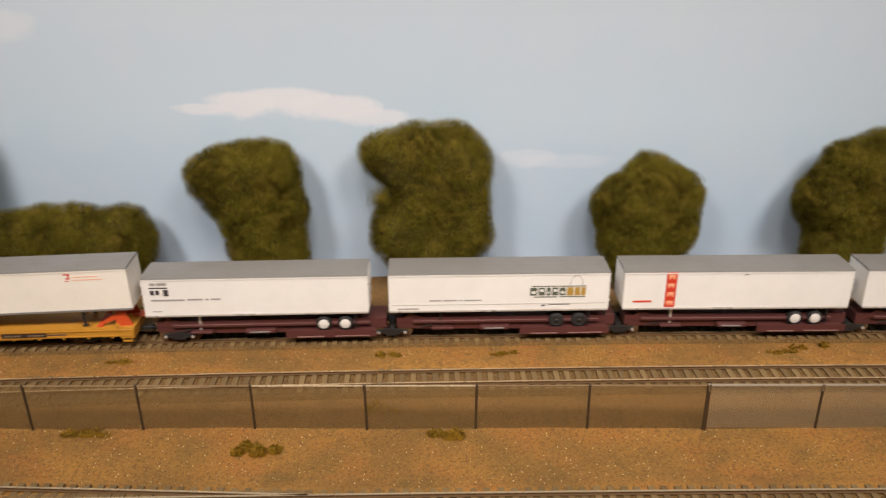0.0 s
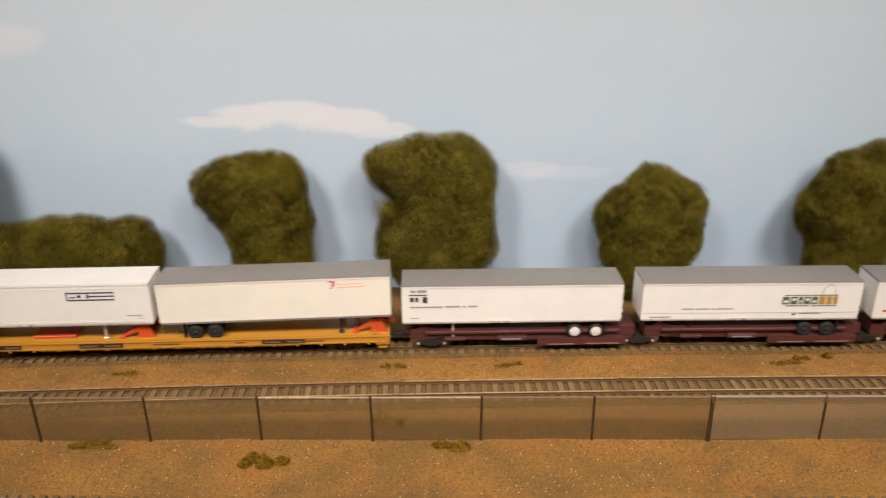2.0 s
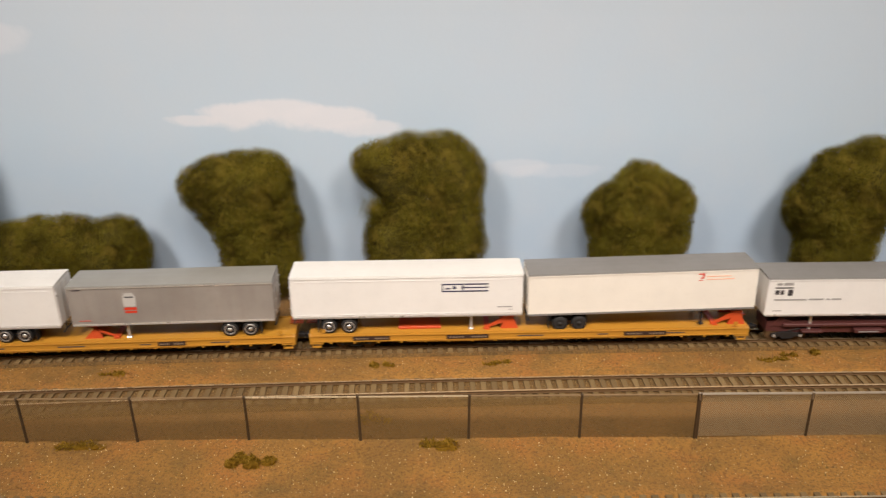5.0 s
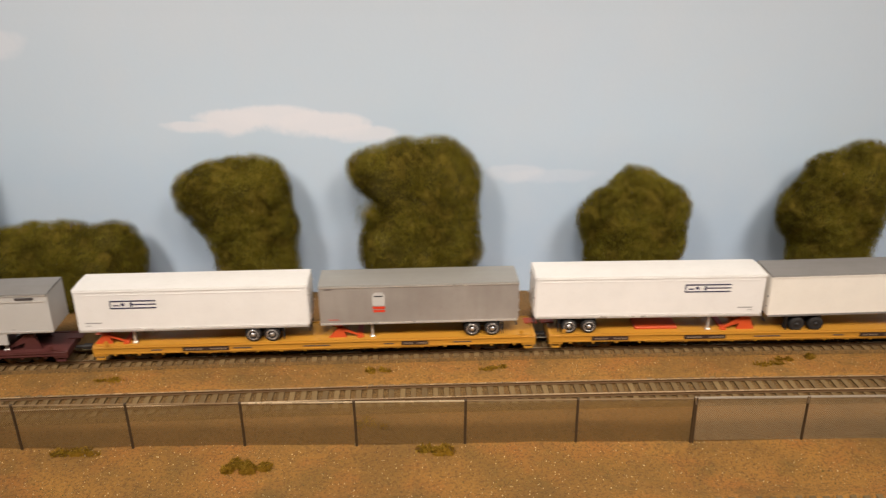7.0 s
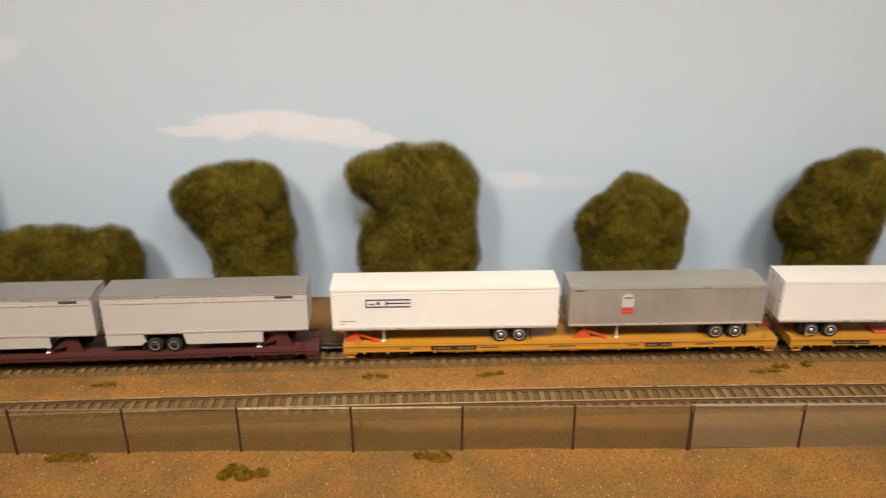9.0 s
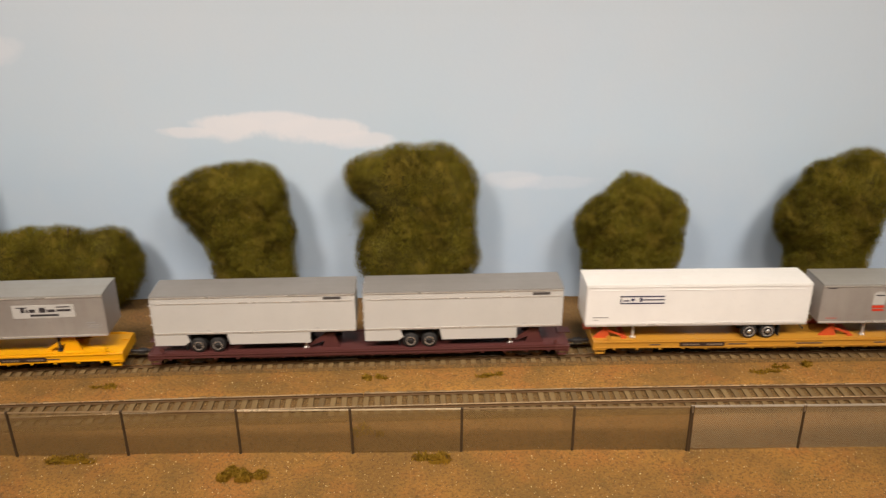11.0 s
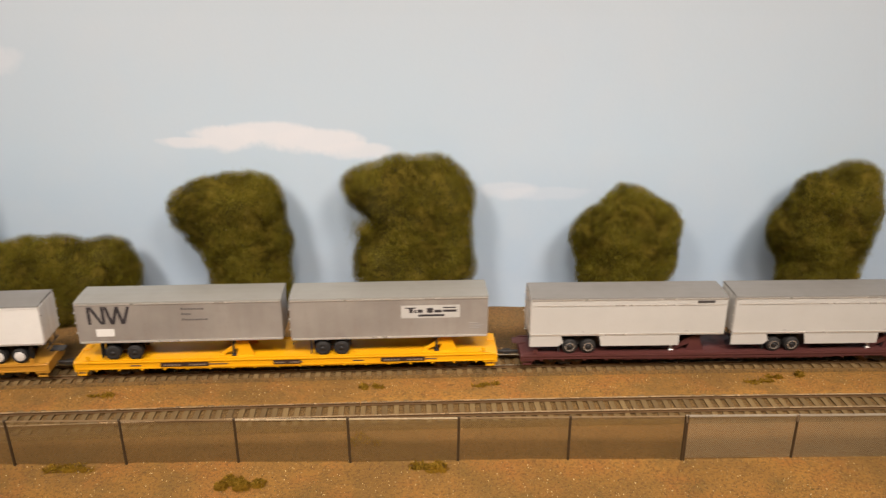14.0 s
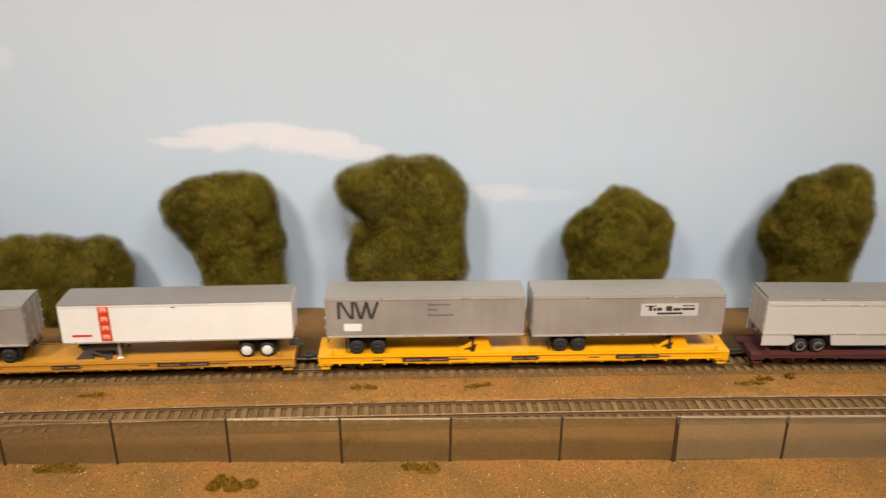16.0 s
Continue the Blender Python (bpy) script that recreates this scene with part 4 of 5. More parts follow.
    # landing legs
    lx = nose - facing * 0.038
    for s in (-1, 1):
        bm = bmesh.new()
        box(bm, lx - 0.0008, lx + 0.0008, s * 0.0105 - 0.0008, s * 0.0105 + 0.0008, 0.0012, h0 + 0.0003)
        box(bm, lx - 0.0018, lx + 0.0018, s * 0.0105 - 0.0014, s * 0.0105 + 0.0014, 0.0002, 0.0014, bev=0.0002)
        part("landing_leg", bm, MAT["black"] if dark_under else MAT["bright_trim"], top)
    bm = bmesh.new()
    rod(bm, (lx, -0.0105, h0 * 0.55), (lx, 0.0105, h0 * 0.55), 0.0005, n=6)
    part("leg_brace", bm, MAT["dark_grey"], top)
    if skirt:
        gap0, gap1 = mid - 0.0145, mid + 0.0145
        drop = h0 - 0.0090
        end = nose - facing * 0.034
        lo, hi = (a, end) if facing > 0 else (end, b)
        for s in (-1, 1):
            y0, y1 = (-W - 0.0001, -W + 0.0008) if s < 0 else (W - 0.0008, W + 0.0001)
            bm = bmesh.new()
            for p, q in ((lo, gap0), (gap1, hi)):
                prism(bm, [(p, h0 + 0.0004), (q, h0 + 0.0004), (q + (0.002 if q == gap0 else 0), drop + 0.003 if q == gap0 else drop), (q - (0.002 if q == gap0 else 0), drop), (p + (0.002 if p == gap1 else 0), drop)], y0, y1)
            part("side_skirt", bm, MAT[body], top)
        bars("belt_trim", MAT["bright_trim"], top, [(a + 0.003, b - 0.003, h1 - 0.0068, h1 - 0.0060)])
        bars("vent", MAT["dark_grey"], top, [(nose - facing * 0.0165 - 0.0065, nose - facing * 0.0165 + 0.0065, h1 - 0.0050, h1 - 0.0030)])
    return top


def wheelset_mesh():
    bm = bmesh.new()
    lathe(bm, [(0.0008, -0.0098), (0.0012, -0.0094), (0.0045, -0.0093), (0.0053, -0.0093), (0.0053, -0.0070), (0.0059, -0.0069), (0.0059, -0.0062), (0.0020, -0.0060), (0.0012, -0.0058),
               (0.0012, 0.0058), (0.0020, 0.0060), (0.0059, 0.0062), (0.0059, 0.0069), (0.0053, 0.0070), (0.0053, 0.0093), (0.0045, 0.0093), (0.0012, 0.0094), (0.0008, 0.0098)], 18)
    for s in (-1, 1):
        for k in range(3):
            ang = 2.1 * k
            box(bm, 0.003 * math.cos(ang) - 0.0007, 0.003 * math.cos(ang) + 0.0007, s * 0.0095 - 0.0003, s * 0.0095 + 0.0003, 0.003 * math.sin(ang) - 0.0007, 0.003 * math.sin(ang) + 0.0007)
    return finish("wheelset", bm, MAT["rail_side"])


WHEELSET = wheelset_mesh()
SPINNING = []


def bogie_truck(parent, x, bright=True):
    """A four-wheel truck: two side frames, bolster, two turning wheelsets. Origin of the car is on the rail head."""
    bm = bmesh.new()
    box(bm, x - 0.0022, x + 0.0022, -0.0105, 0.0105, 0.004, 0.0078, bev=0.0004)
    truck = part("truck", bm, MAT["black"], parent)
    for s in (-1, 1):
        bm = bmesh.new()
        y0, y1 = s * 0.0112 - 0.0010, s * 0.0112 + 0.0010
        prism(bm, [(x - 0.0125, 0.0050), (x - 0.0115, 0.0068), (x - 0.006, 0.0072), (x - 0.003, 0.0080), (x + 0.003, 0.0080), (x + 0.006, 0.0072), (x + 0.0115, 0.0068), (x + 0.0125, 0.0050),
                   (x + 0.0095, 0.0040), (x + 0.0060, 0.0046), (x + 0.0035, 0.0026), (x - 0.0035, 0.0026), (x - 0.0060, 0.0046), (x - 0.0095, 0.0040)], y0, y1)
        for dx in (-0.0015, 0.0, 0.0015):
            rod(bm, (x + dx, s * 0.0118, 0.003), (x + dx, s * 0.0118, 0.0068), 0.0006, n=6)
        part("side_frame", bm, MAT["black"], truck)
    for dx in (-0.0100, 0.0100):
        w = part("wheelset", WHEELSET, None, truck, at=pose(x + dx, 0, 0.0053))
        SPINNING.append((w, x + dx))
        for s in (-1, 1):
            bm = bmesh.new()
            rod(bm, (x + dx, s * 0.0112, 0.0053), (x + dx, s * 0.0130, 0.0053), 0.0013, 0.0011)
            part("bearing_cap", bm, MAT["bright_trim"] if bright else MAT["dark_grey"], truck)
    return truck


def coupler(parent, x, sgn):
    bm = bmesh.new()
    box(bm, min(x, x + sgn * 0.008), max(x, x + sgn * 0.008), -0.0012, 0.0012, 0.0062, 0.0084, bev=0.0003)
    box(bm, min(x + sgn * 0.006, x + sgn * 0.010), max(x + sgn * 0.006, x + sgn * 0.010), -0.0024, 0.0022, 0.0056, 0.0090, bev=0.0005)
    part("coupler", bm, MAT["black"], parent)


def hitch(parent, x, h, facing, material, deck):
    """A folding stand that carries a trailer's kingpin."""
    bm = bmesh.new()
    for s in (-1, 1):
        prism(bm, [(x - 0.0030, h - 0.001), (x + 0.0030, h - 0.001), (x + facing * 0.0075, deck), (x - facing * 0.006, deck), (x - facing * 0.004, deck + 0.45 * (h - deck)), (x - facing * 0.017, deck + 0.0006), (x - facing * 0.0195, deck)][::int(-facing)], s * 0.0098 - 0.0007, s * 0.0098 + 0.0007)
    box(bm, x - 0.004, x + 0.004, -0.0115, 0.0115, h - 0.0014, h, bev=0.0003)
    box(bm, x - facing * 0.016 - 0.002, x - facing * 0.016 + 0.002, -0.012, 0.012, deck, deck + 0.0012)
    part("trailer_hitch", bm, material, parent, "orange-red folding trailer hitch" if material is MAT["hitch_red"] else "")


def flat_car(L, colour, label, hitches, panels, high_side=False, deck=0.0146, hitch_mat="hitch_red"):
    """An 89-foot flat car; origin mid-car on the rail head. hitches: (x, height, facing). panels: dark name panels (x0, x1)."""
    top = tagged(new("flat_car"), label, "flat car", "cars of the train")
    a, b, m = -L / 2, L / 2, MAT[colour]
    sill0, sill1 = 0.0086, (0.0160 if high_side else deck + 0.0006)
    bm = bmesh.new()
    box(bm, a + 0.001, b - 0.001, -0.0146, 0.0146, deck - 0.001, deck, bev=0.0002)
    part("deck", bm, m, top)
    for s in (-1, 1):
        y0, y1 = (-0.0158, -0.0146) if s < 0 else (0.0146, 0.0158)
        bm = bmesh.new()
        prism(bm, [(a + 0.002, sill0 + 0.0004), (a + 0.070, sill0), (a + 0.074, sill0 - 0.0010), (b - 0.074, sill0 - 0.0010), (b - 0.070, sill0), (b - 0.002, sill0 + 0.0004), (b - 0.002, sill1 - (0.001 if high_side else 0)),
                   (b - 0.009, sill1), (a + 0.009, sill1), (a + 0.002, sill1 - (0.001 if high_side else 0))], y0, y1)
        sill = part("side_sill", bm, m, top)
        boxes("sill_flange", m, sill, [(a + 0.002, b - 0.002, s * 0.0160 - 0.0005, s * 0.0160 + 0.0005, sill0 + 0.0002, sill0 + 0.0010), (a + 0.002, b - 0.002, s * 0.0160 - 0.0005, s * 0.0160 + 0.0005, deck - 0.0012, deck - 0.0004)])
        boxes("stake_pocket", m, sill, [(a + 0.016 + k * (L - 0.032) / 17 - 0.0008, a + 0.016 + k * (L - 0.032) / 17 + 0.0008, s * 0.0159 - 0.0006, s * 0.0159 + 0.0006, sill0 - 0.0012, sill0 + 0.0006) for k in range(18)])
        for x, e in ((a, 1), (b, -1)):
            bm = bmesh.new()
            box(bm, min(x, x + e * 0.0105), max(x, x + e * 0.0105), s * 0.0152 - 0.0008, s * 0.0152 + 0.0008, 0.0068, deck - 0.0002, bev=0.0003)
            box(bm, min(x + e * 0.002, x + e * 0.0085), max(x + e * 0.002, x + e * 0.0085), s * 0.0156 - 0.0008, s * 0.0156 + 0.0008, 0.0042, 0.0050)
            for q in (0.0022, 0.0083):
                box(bm, x + e * q - 0.0003, x + e * q + 0.0003, s * 0.0156 - 0.0004, s * 0.0156 + 0.0004, 0.0042, 0.0072)
            part("corner_step", bm, m, top)
    for x, e in ((a, 1), (b, -1)):
        bm = bmesh.new()
        box(bm, min(x, x + e * 0.002), max(x, x + e * 0.002), -0.0150, 0.0150, 0.0070, deck + 0.0004, bev=0.0003)
        part("end_sill", bm, m, top)
        bm = bmesh.new()
        over = 0.0 if high_side else 0.004
        box(bm, min(x - e * over, x + e * 0.006), max(x - e * over, x + e * 0.006), 0.0035, 0.0120, deck, deck + 0.0009, bev=0.0002)
        part("bridge_plate", bm, MAT[hitch_mat] if colour == "ochre" else m, top)
        bm = bmesh.new()
        rod(bm, (x + e * 0.011, -0.0160, deck - 0.001), (x + e * 0.011, -0.0160, deck + 0.0045), 0.0005, n=6)
        bmesh.ops.create_cone(bm, cap_ends=True, segments=12, radius1=0.0017, radius2=0.0017, depth=0.0005, matrix=Matrix.Translation((x + e * 0.011, -0.0162, deck + 0.0035)) @ Matrix.Rotation(math.pi / 2, 4, "X"))
        part("hand_brake" if e > 0 else "grab_iron", bm, m, top)
        coupler(top, x, -e)
    bm = bmesh.new()
    prism(bm, [(a + 0.004, 0.0095), (a + 0.075, 0.0070), (b - 0.075, 0.0070), (b - 0.004, 0.0095), (b - 0.004, deck - 0.001), (a + 0.004, deck - 0.001)], -0.0045, 0.0045)
    part("centre_sill", bm, MAT["dark_grey"], top)
    boxes("cross_bearer", MAT["dark_grey"], top, [(a + L * k / 10 - 0.0008, a + L * k / 10 + 0.0008, -0.0142, 0.0142, 0.0100, deck - 0.001) for k in range(1, 10)])
    boxes("brake_gear", MAT["black"], top, [(-0.030, -0.012, -0.0110, -0.0060, 0.0040, 0.0085), (0.008, 0.016, -0.0105, -0.0060, 0.0035, 0.0088), (0.03, 0.05, 0.005, 0.011, 0.004, 0.0085)], bev=0.0005)
    for x in (a + 0.034, b - 0.034):
        bogie_truck(top, x, bright=False)
    for x, h, facing in hitches:
        hitch(top, x, h, facing, MAT[hitch_mat] if colour == "ochre" else m, deck)
    for x0, x1 in panels:
        p = boxes("name_panel", MAT["panel_brown"], top, [(x0, x1, -0.01665, -0.0158, sill0 + 0.0014, sill0 + 0.0043)])
        k = (x1 - x0)
        boxes("panel_lettering", MAT["panel_ink"], p, [(x0 + (0.07 + 0.075 * q) * k, x0 + (0.12 + 0.075 * q) * k, -0.01680, -0.0161, sill0 + 0.0023, sill0 + 0.0034) for q in (0, 1, 2, 3, 4, 7, 8, 9, 10, 11)])
    for k in range(5):
        x = a + L * (0.13 + 0.17 * k) + 0.004 * (k % 2)
        boxes("sill_lettering", MAT["dark_grey"] if colour != "maroon" else MAT["pink_ink"], top, [(x, x + 0.008 + 0.006 * (k % 3), -0.01606, -0.0157, sill0 + 0.0022, sill0 + 0.0030)])
    return top


def spine_unit(x0, x1, wheel_x, lead, label):
    """One articulated spine unit between two shared trucks; origin mid-way on the rail head. lead: nose end stand."""
    L = x1 - x0
    top = tagged(new("spine_car_unit"), label, "flat car", "cars of the train")
    a, b = -L / 2, L / 2
    bm = bmesh.new()
    prism(bm, [(a + 0.004, 0.0085), (a + 0.022, 0.0070), (b - 0.060, 0.0060), (b - 0.004, 0.0085), (b - 0.004, 0.0165), (a + 0.004, 0.0165)], -0.0100, 0.0100)
    part("centre_sill", bm, MAT["maroon"], top)
    bm = bmesh.new()
    for s in (-1, 1):
        box(bm, a + 0.016, b - 0.016, s * 0.0112 - 0.0014, s * 0.0112 + 0.0014, 0.0126, 0.0150, bev=0.0004)
    part("side_beam", bm, MAT["maroon"], top)
    mid = sum(wheel_x) / 2
    for s in (-1, 1):
        bm = bmesh.new()
        y0, y1 = (-0.0150, -0.0060) if s < 0 else (0.0060, 0.0150)
        box(bm, mid - 0.034, mid + 0.030, y0, y1, 0.0070, 0.0086, bev=0.0003)
        prism(bm, [(mid - 0.036, 0.0042), (mid + 0.031, 0.0042), (mid + 0.031, 0.0094), (mid - 0.036, 0.0100)], s * 0.0152 - 0.0005, s * 0.0152 + 0.0005)
        for k in range(4):
            x = mid - 0.03 + 0.019 * k
            box(bm, x - 0.0006, x + 0.0006, min(y0, y1), max(y0, y1), 0.005, 0.0072)
        part("wheel_platform", bm, MAT["maroon"], top)
        bm = bmesh.new()
        box(bm, mid - 0.066, mid - 0.044, s * 0.0118 - 0.003, s * 0.0118 + 0.003, 0.0080, 0.0110, bev=0.0003)
        part("side_shelf", bm, MAT["maroon"], top)
        bm = bmesh.new()
        box(bm, a + 0.030, a + 0.046, s * 0.0118 - 0.003, s * 0.0118 + 0.003, 0.0084, 0.0102, bev=0.0003)
        part("leg_pad", bm, MAT["maroon"], top)
    boxes("sill_lettering", MAT["pink_ink"], top, [(mid - 0.028, mid - 0.008, -0.0161, -0.0157, 0.0046, 0.0053), (mid + 0.0, mid + 0.026, -0.0161, -0.0157, 0.0048, 0.0054)])
    boxes("shelf_lettering", MAT["grey_ink"], top, [(mid - 0.063, mid - 0.048, -0.0151, -0.0148, 0.0090, 0.0097), (a + 0.050, a + 0.064, -0.0120, -0.0117, 0.0125, 0.0130)])
    hitch(top, lead, 0.0232, -1, MAT["maroon"], 0.0125)
    boxes("hitch_strut", MAT["maroon"], top, [(lead - 0.006, lead + 0.006, -0.004, 0.004, 0.012, 0.0225)], bev=0.0006)
    bm = bmesh.new()
    rod(bm, (a + 0.020, -0.0125, 0.0095), (a + 0.045, -0.0085, 0.0125), 0.0004, n=6)
    part("air_hose", bm, MAT["black"], top)
    return top


# ---- the consist: every place along the train is counted from the origin at the clip's start ----
RUN = [(0.0, 0.0000), (0.5, 0.0472), (1.0, 0.0946), (1.5, 0.1382), (2.0, 0.1845), (2.5, 0.2315), (3.0, 0.2780), (3.5, 0.3245), (4.0, 0.3714), (4.5, 0.4183), (5.0, 0.4651), (5.5, 0.5120), (6.0, 0.5570), (6.5, 0.6013), (7.0, 0.6483),
       (7.5, 0.6953), (8.0, 0.7422), (8.5, 0.7904), (9.0, 0.8347), (9.5, 0.8819), (10.0, 0.9291), (10.5, 0.9763), (11.0, 1.0235), (11.5, 1.0708), (12.0, 1.1155), (12.5, 1.1629), (13.0, 1.2097), (13.5, 1.2568), (14.0, 1.3037),
       (14.5, 1.3471), (15.0, 1.3940), (15.5, 1.4414), (16.0, 1.4887)]
MOVERS = []         # thing, place along the train, height, half wheelbase, own pose on it


def stock_pose(o, s, half, z):
    x = o + s
    ya, yb = bend(x - half), bend(x + half)
    return pose(x, (ya + yb) / 2, z, 0, 0, math.degrees(math.atan2(yb - ya, 2 * half)))


def put_car(ob, x0, x1, half):
    MOVERS.append((ob, (x0 + x1) / 2, RAIL_TOP, half, (x0 + x1) / 2, pose(0, 0, 0)))


def put_trailer(ob, x0, x1, car, half, z, tilt=0.0, skew=0.0):
    MOVERS.append((ob, (car[0] + car[1]) / 2, z, half, (x0 + x1) / 2, pose(0, skew, 0, 0, -tilt, 0)))


DECK = RAIL_TOP + 0.0146
SPINE_DECK = RAIL_TOP + 0.0086
CAR1, CAR2, CAR3, CAR4, CAR5 = (-0.5605, -0.2288), (-0.8997, -0.571), (-1.232, -0.918), (-1.564, -1.250), (-1.911, -1.5817)
UNITS = [(-0.2175, -0.039), (-0.039, 0.133), (0.133, 0.3085), (0.3085, 0.483)]


def local(car, x):
    return x - (car[0] + car[1]) / 2


def spine_train():
    T = [(-0.219, -0.0555, (-0.0894, -0.0734)), (-0.0405, 0.1222, (0.0846, 0.1016)), (0.133, 0.3022, (0.2646, 0.2796)), (0.3125, 0.480, (0.442, 0.457))]
    names = ["white semi trailer with grey roof and dark lettering", "white semi trailer with gold and green emblem", "white semi trailer with upright red banner", "plain white semi trailer with grey roof"]
    for k, (u, (p, q, w)) in enumerate(zip(UNITS, T)):
        c = (u[0] + u[1]) / 2
        car = spine_unit(u[0], u[1], [x - c for x in w], p + 0.014 - c, "oxide brown spine car unit under a trailer")
        bogie_truck(car, (u[0] + 0.0201 if k == 0 else u[0]) - c)
        if k == 3:
            bogie_truck(car, u[1] - c)
        if k == 0:
            coupler(car, u[0] - c + 0.001, -1)
        put_car(car, *u, 0.07)
        m = (p + q) / 2
        t = trailer(q - p, 0.0312, 0.0285 - SPINE_DECK, [x - m for x in w], -1, "white", "roof_grey", names[k], "black" if k == 1 else "white", dark_under=(k == 1))
        put_trailer(t, p, q, u, 0.07, SPINE_DECK)
        z = lambda v: v - SPINE_DECK
        if k == 0:
            bars("emblem", MAT["grey_ink"], t, [(p + 0.0065 - m, p + 0.0105 - m, z(0.0540), z(0.0560)), (p + 0.0115 - m, p + 0.0185 - m, z(0.0540), z(0.0562))], "grey figures over the emblem")
            bars("emblem", MAT["ink"], t, [(p + 0.0055 - m, p + 0.0190 - m, z(0.0515), z(0.0524)), (p + 0.0060 - m, p + 0.0090 - m, z(0.0465), z(0.0500)), (p + 0.0100 - m, p + 0.0125 - m, z(0.0465), z(0.0500)), (p + 0.0155 - m, p + 0.0190 - m, z(0.0455), z(0.0505))], "black block emblem")
            bars("lettering", MAT["grey_ink"], t, [(p + 0.0060 - m, p + 0.0300 - m, z(0.0415), z(0.0427)), (p + 0.0320 - m, p + 0.0430 - m, z(0.0417), z(0.0430)), (p + 0.0450 - m, p + 0.0475 - m, z(0.0417), z(0.0429)), (p + 0.0490 - m, p + 0.0560 - m, z(0.0417), z(0.0430))])
            bars("lettering", MAT["grey_ink"], t, [(p + 0.0060 - m, p + 0.0125 - m, z(0.0327), z(0.0333))])
        if k == 1:
            bars("lettering", MAT["grey_ink"], t, [(p + 0.030 + d - m, p + 0.030 + d + e - m, z(0.0374), z(0.0384)) for d, e in ((0, 0.009), (0.0105, 0.010), (0.022, 0.002), (0.0255, 0.013))])
            bars("lettering", MAT["grey_ink"], t, [(p + 0.0065 - m, p + 0.022 - m, z(0.0308), z(0.0318))])
            bars("stripe", MAT["offwhite"], t, [(p + 0.002 - m, q - 0.002 - m, z(0.0343), z(0.0348))], "thin grey stripe")
            e = q - 0.0585 - m
            g = [(0.0, 0.0052), (0.0062, 0.0110), (0.0122, 0.0152), (0.0162, 0.0208), (0.0218, 0.0262)]
            em = bars("emblem", MAT["green_ink"], t, [(e + a0, e + a1, z(0.0412), z(0.0474)) for a0, a1 in g] + [(e + 0.001, e + 0.020, z(0.0482), z(0.0489)), (e + 0.021, e + 0.041, z(0.0482), z(0.0489)), (e + 0.003, e + 0.020, z(0.0396), z(0.0403)), (e + 0.022, e + 0.041, z(0.0396), z(0.0403))], "dark green block emblem")
            boxes("emblem_inset", MAT["white"], em, [(e + a0 + 0.0010, e + a1 - 0.0009, -W - 0.0003, -W - 0.0001, z(0.0426 + 0.0016 * (k2 % 2)), z(0.0446 + 0.0016 * (k2 % 2))) for k2, (a0, a1) in enumerate(g)])
            bars("emblem", MAT["gold"], t, [(e + 0.0272, e + 0.0320, z(0.0410), z(0.0476)), (e + 0.0328, e + 0.0370, z(0.0410), z(0.0476)), (e + 0.0378, e + 0.0410, z(0.0410), z(0.0476))], "gold blocks in the emblem")
            bars("lettering", MAT["ink"], t, [(e + 0.0085, e + 0.0115, z(0.0325), z(0.0336)), (e + 0.014, e + 0.030, z(0.0335), z(0.0339))])
            bm = bmesh.new()
            for j in range(10):
                g0, g1 = math.pi * j / 10, math.pi * (j + 1) / 10
                prism(bm, [(e + 0.034 + 0.0050 * math.cos(g0), z(0.0488) + 0.0085 * math.sin(g0)), (e + 0.034 + 0.0050 * math.cos(g1), z(0.0488) + 0.0085 * math.sin(g1)),
                           (e + 0.034 + 0.0046 * math.cos(g1), z(0.0488) + 0.0080 * math.sin(g1)), (e + 0.034 + 0.0046 * math.cos(g0), z(0.0488) + 0.0080 * math.sin(g0))], -W - 0.0002, -W)
            part("emblem_arch", bm, MAT["grey_ink"], t, "thin grey arch over the emblem")
        if k == 2:
            banner(t, p + 0.0310 - m, z(0.0305), z(0.0590))
            bars("lettering", MAT["red"], t, [(p + 0.0075 - m, p + 0.0215 - m, z(0.0345), z(0.0360))], "small red lettering")
            bars("marker_lamp", MAT["ink"], t, [(p + 0.088 - m, p + 0.091 - m, z(0.0563), z(0.0568))])


def banner(t, x, z0, z1):
    """An upright red panel with four pale orange blocks."""
    b = bars("banner", MAT["red"], t, [(x, x + 0.0078, z0, z1)], "upright red banner")
    h = (z1 - z0) / 4
    boxes("banner_block", MAT["orange"], b, [(x + 0.0016, x + 0.0062, -W - 0.0003, -W - 0.0001, z0 + h * j + 0.0016, z0 + h * j + 0.0052) for j in range(4)], "pale orange blocks")
    boxes("banner_block", MAT["red"], b, [(x + 0.0031, x + 0.0047, -W - 0.00036, -W - 0.0001, z0 + h * j + 0.0012, z0 + h * j + 0.0030) for j in range(4)])


def stripe_emblem(t, x, z0, w=0.033, h=0.0066):
    """A navy frame with a block mark and two long bars."""
    bars("emblem", MAT["navy"], t, [(x, x + w, z0 + h - 0.0010, z0 + h), (x, x + w, z0, z0 + 0.0010), (x, x + 0.0008, z0, z0 + h), (x + 0.016, x + w, z0 + 0.0029, z0 + 0.0038)], "navy framed bar emblem")
    bars("emblem", MAT["navy"], t, [(x + 0.0025, x + 0.0065, z0 + 0.0022, z0 + 0.0032), (x + 0.0080, x + 0.0105, z0 + 0.0024, z0 + 0.0044), (x + 0.0145, x + 0.0160, z0 + 0.0017, z0 + 0.0050)])


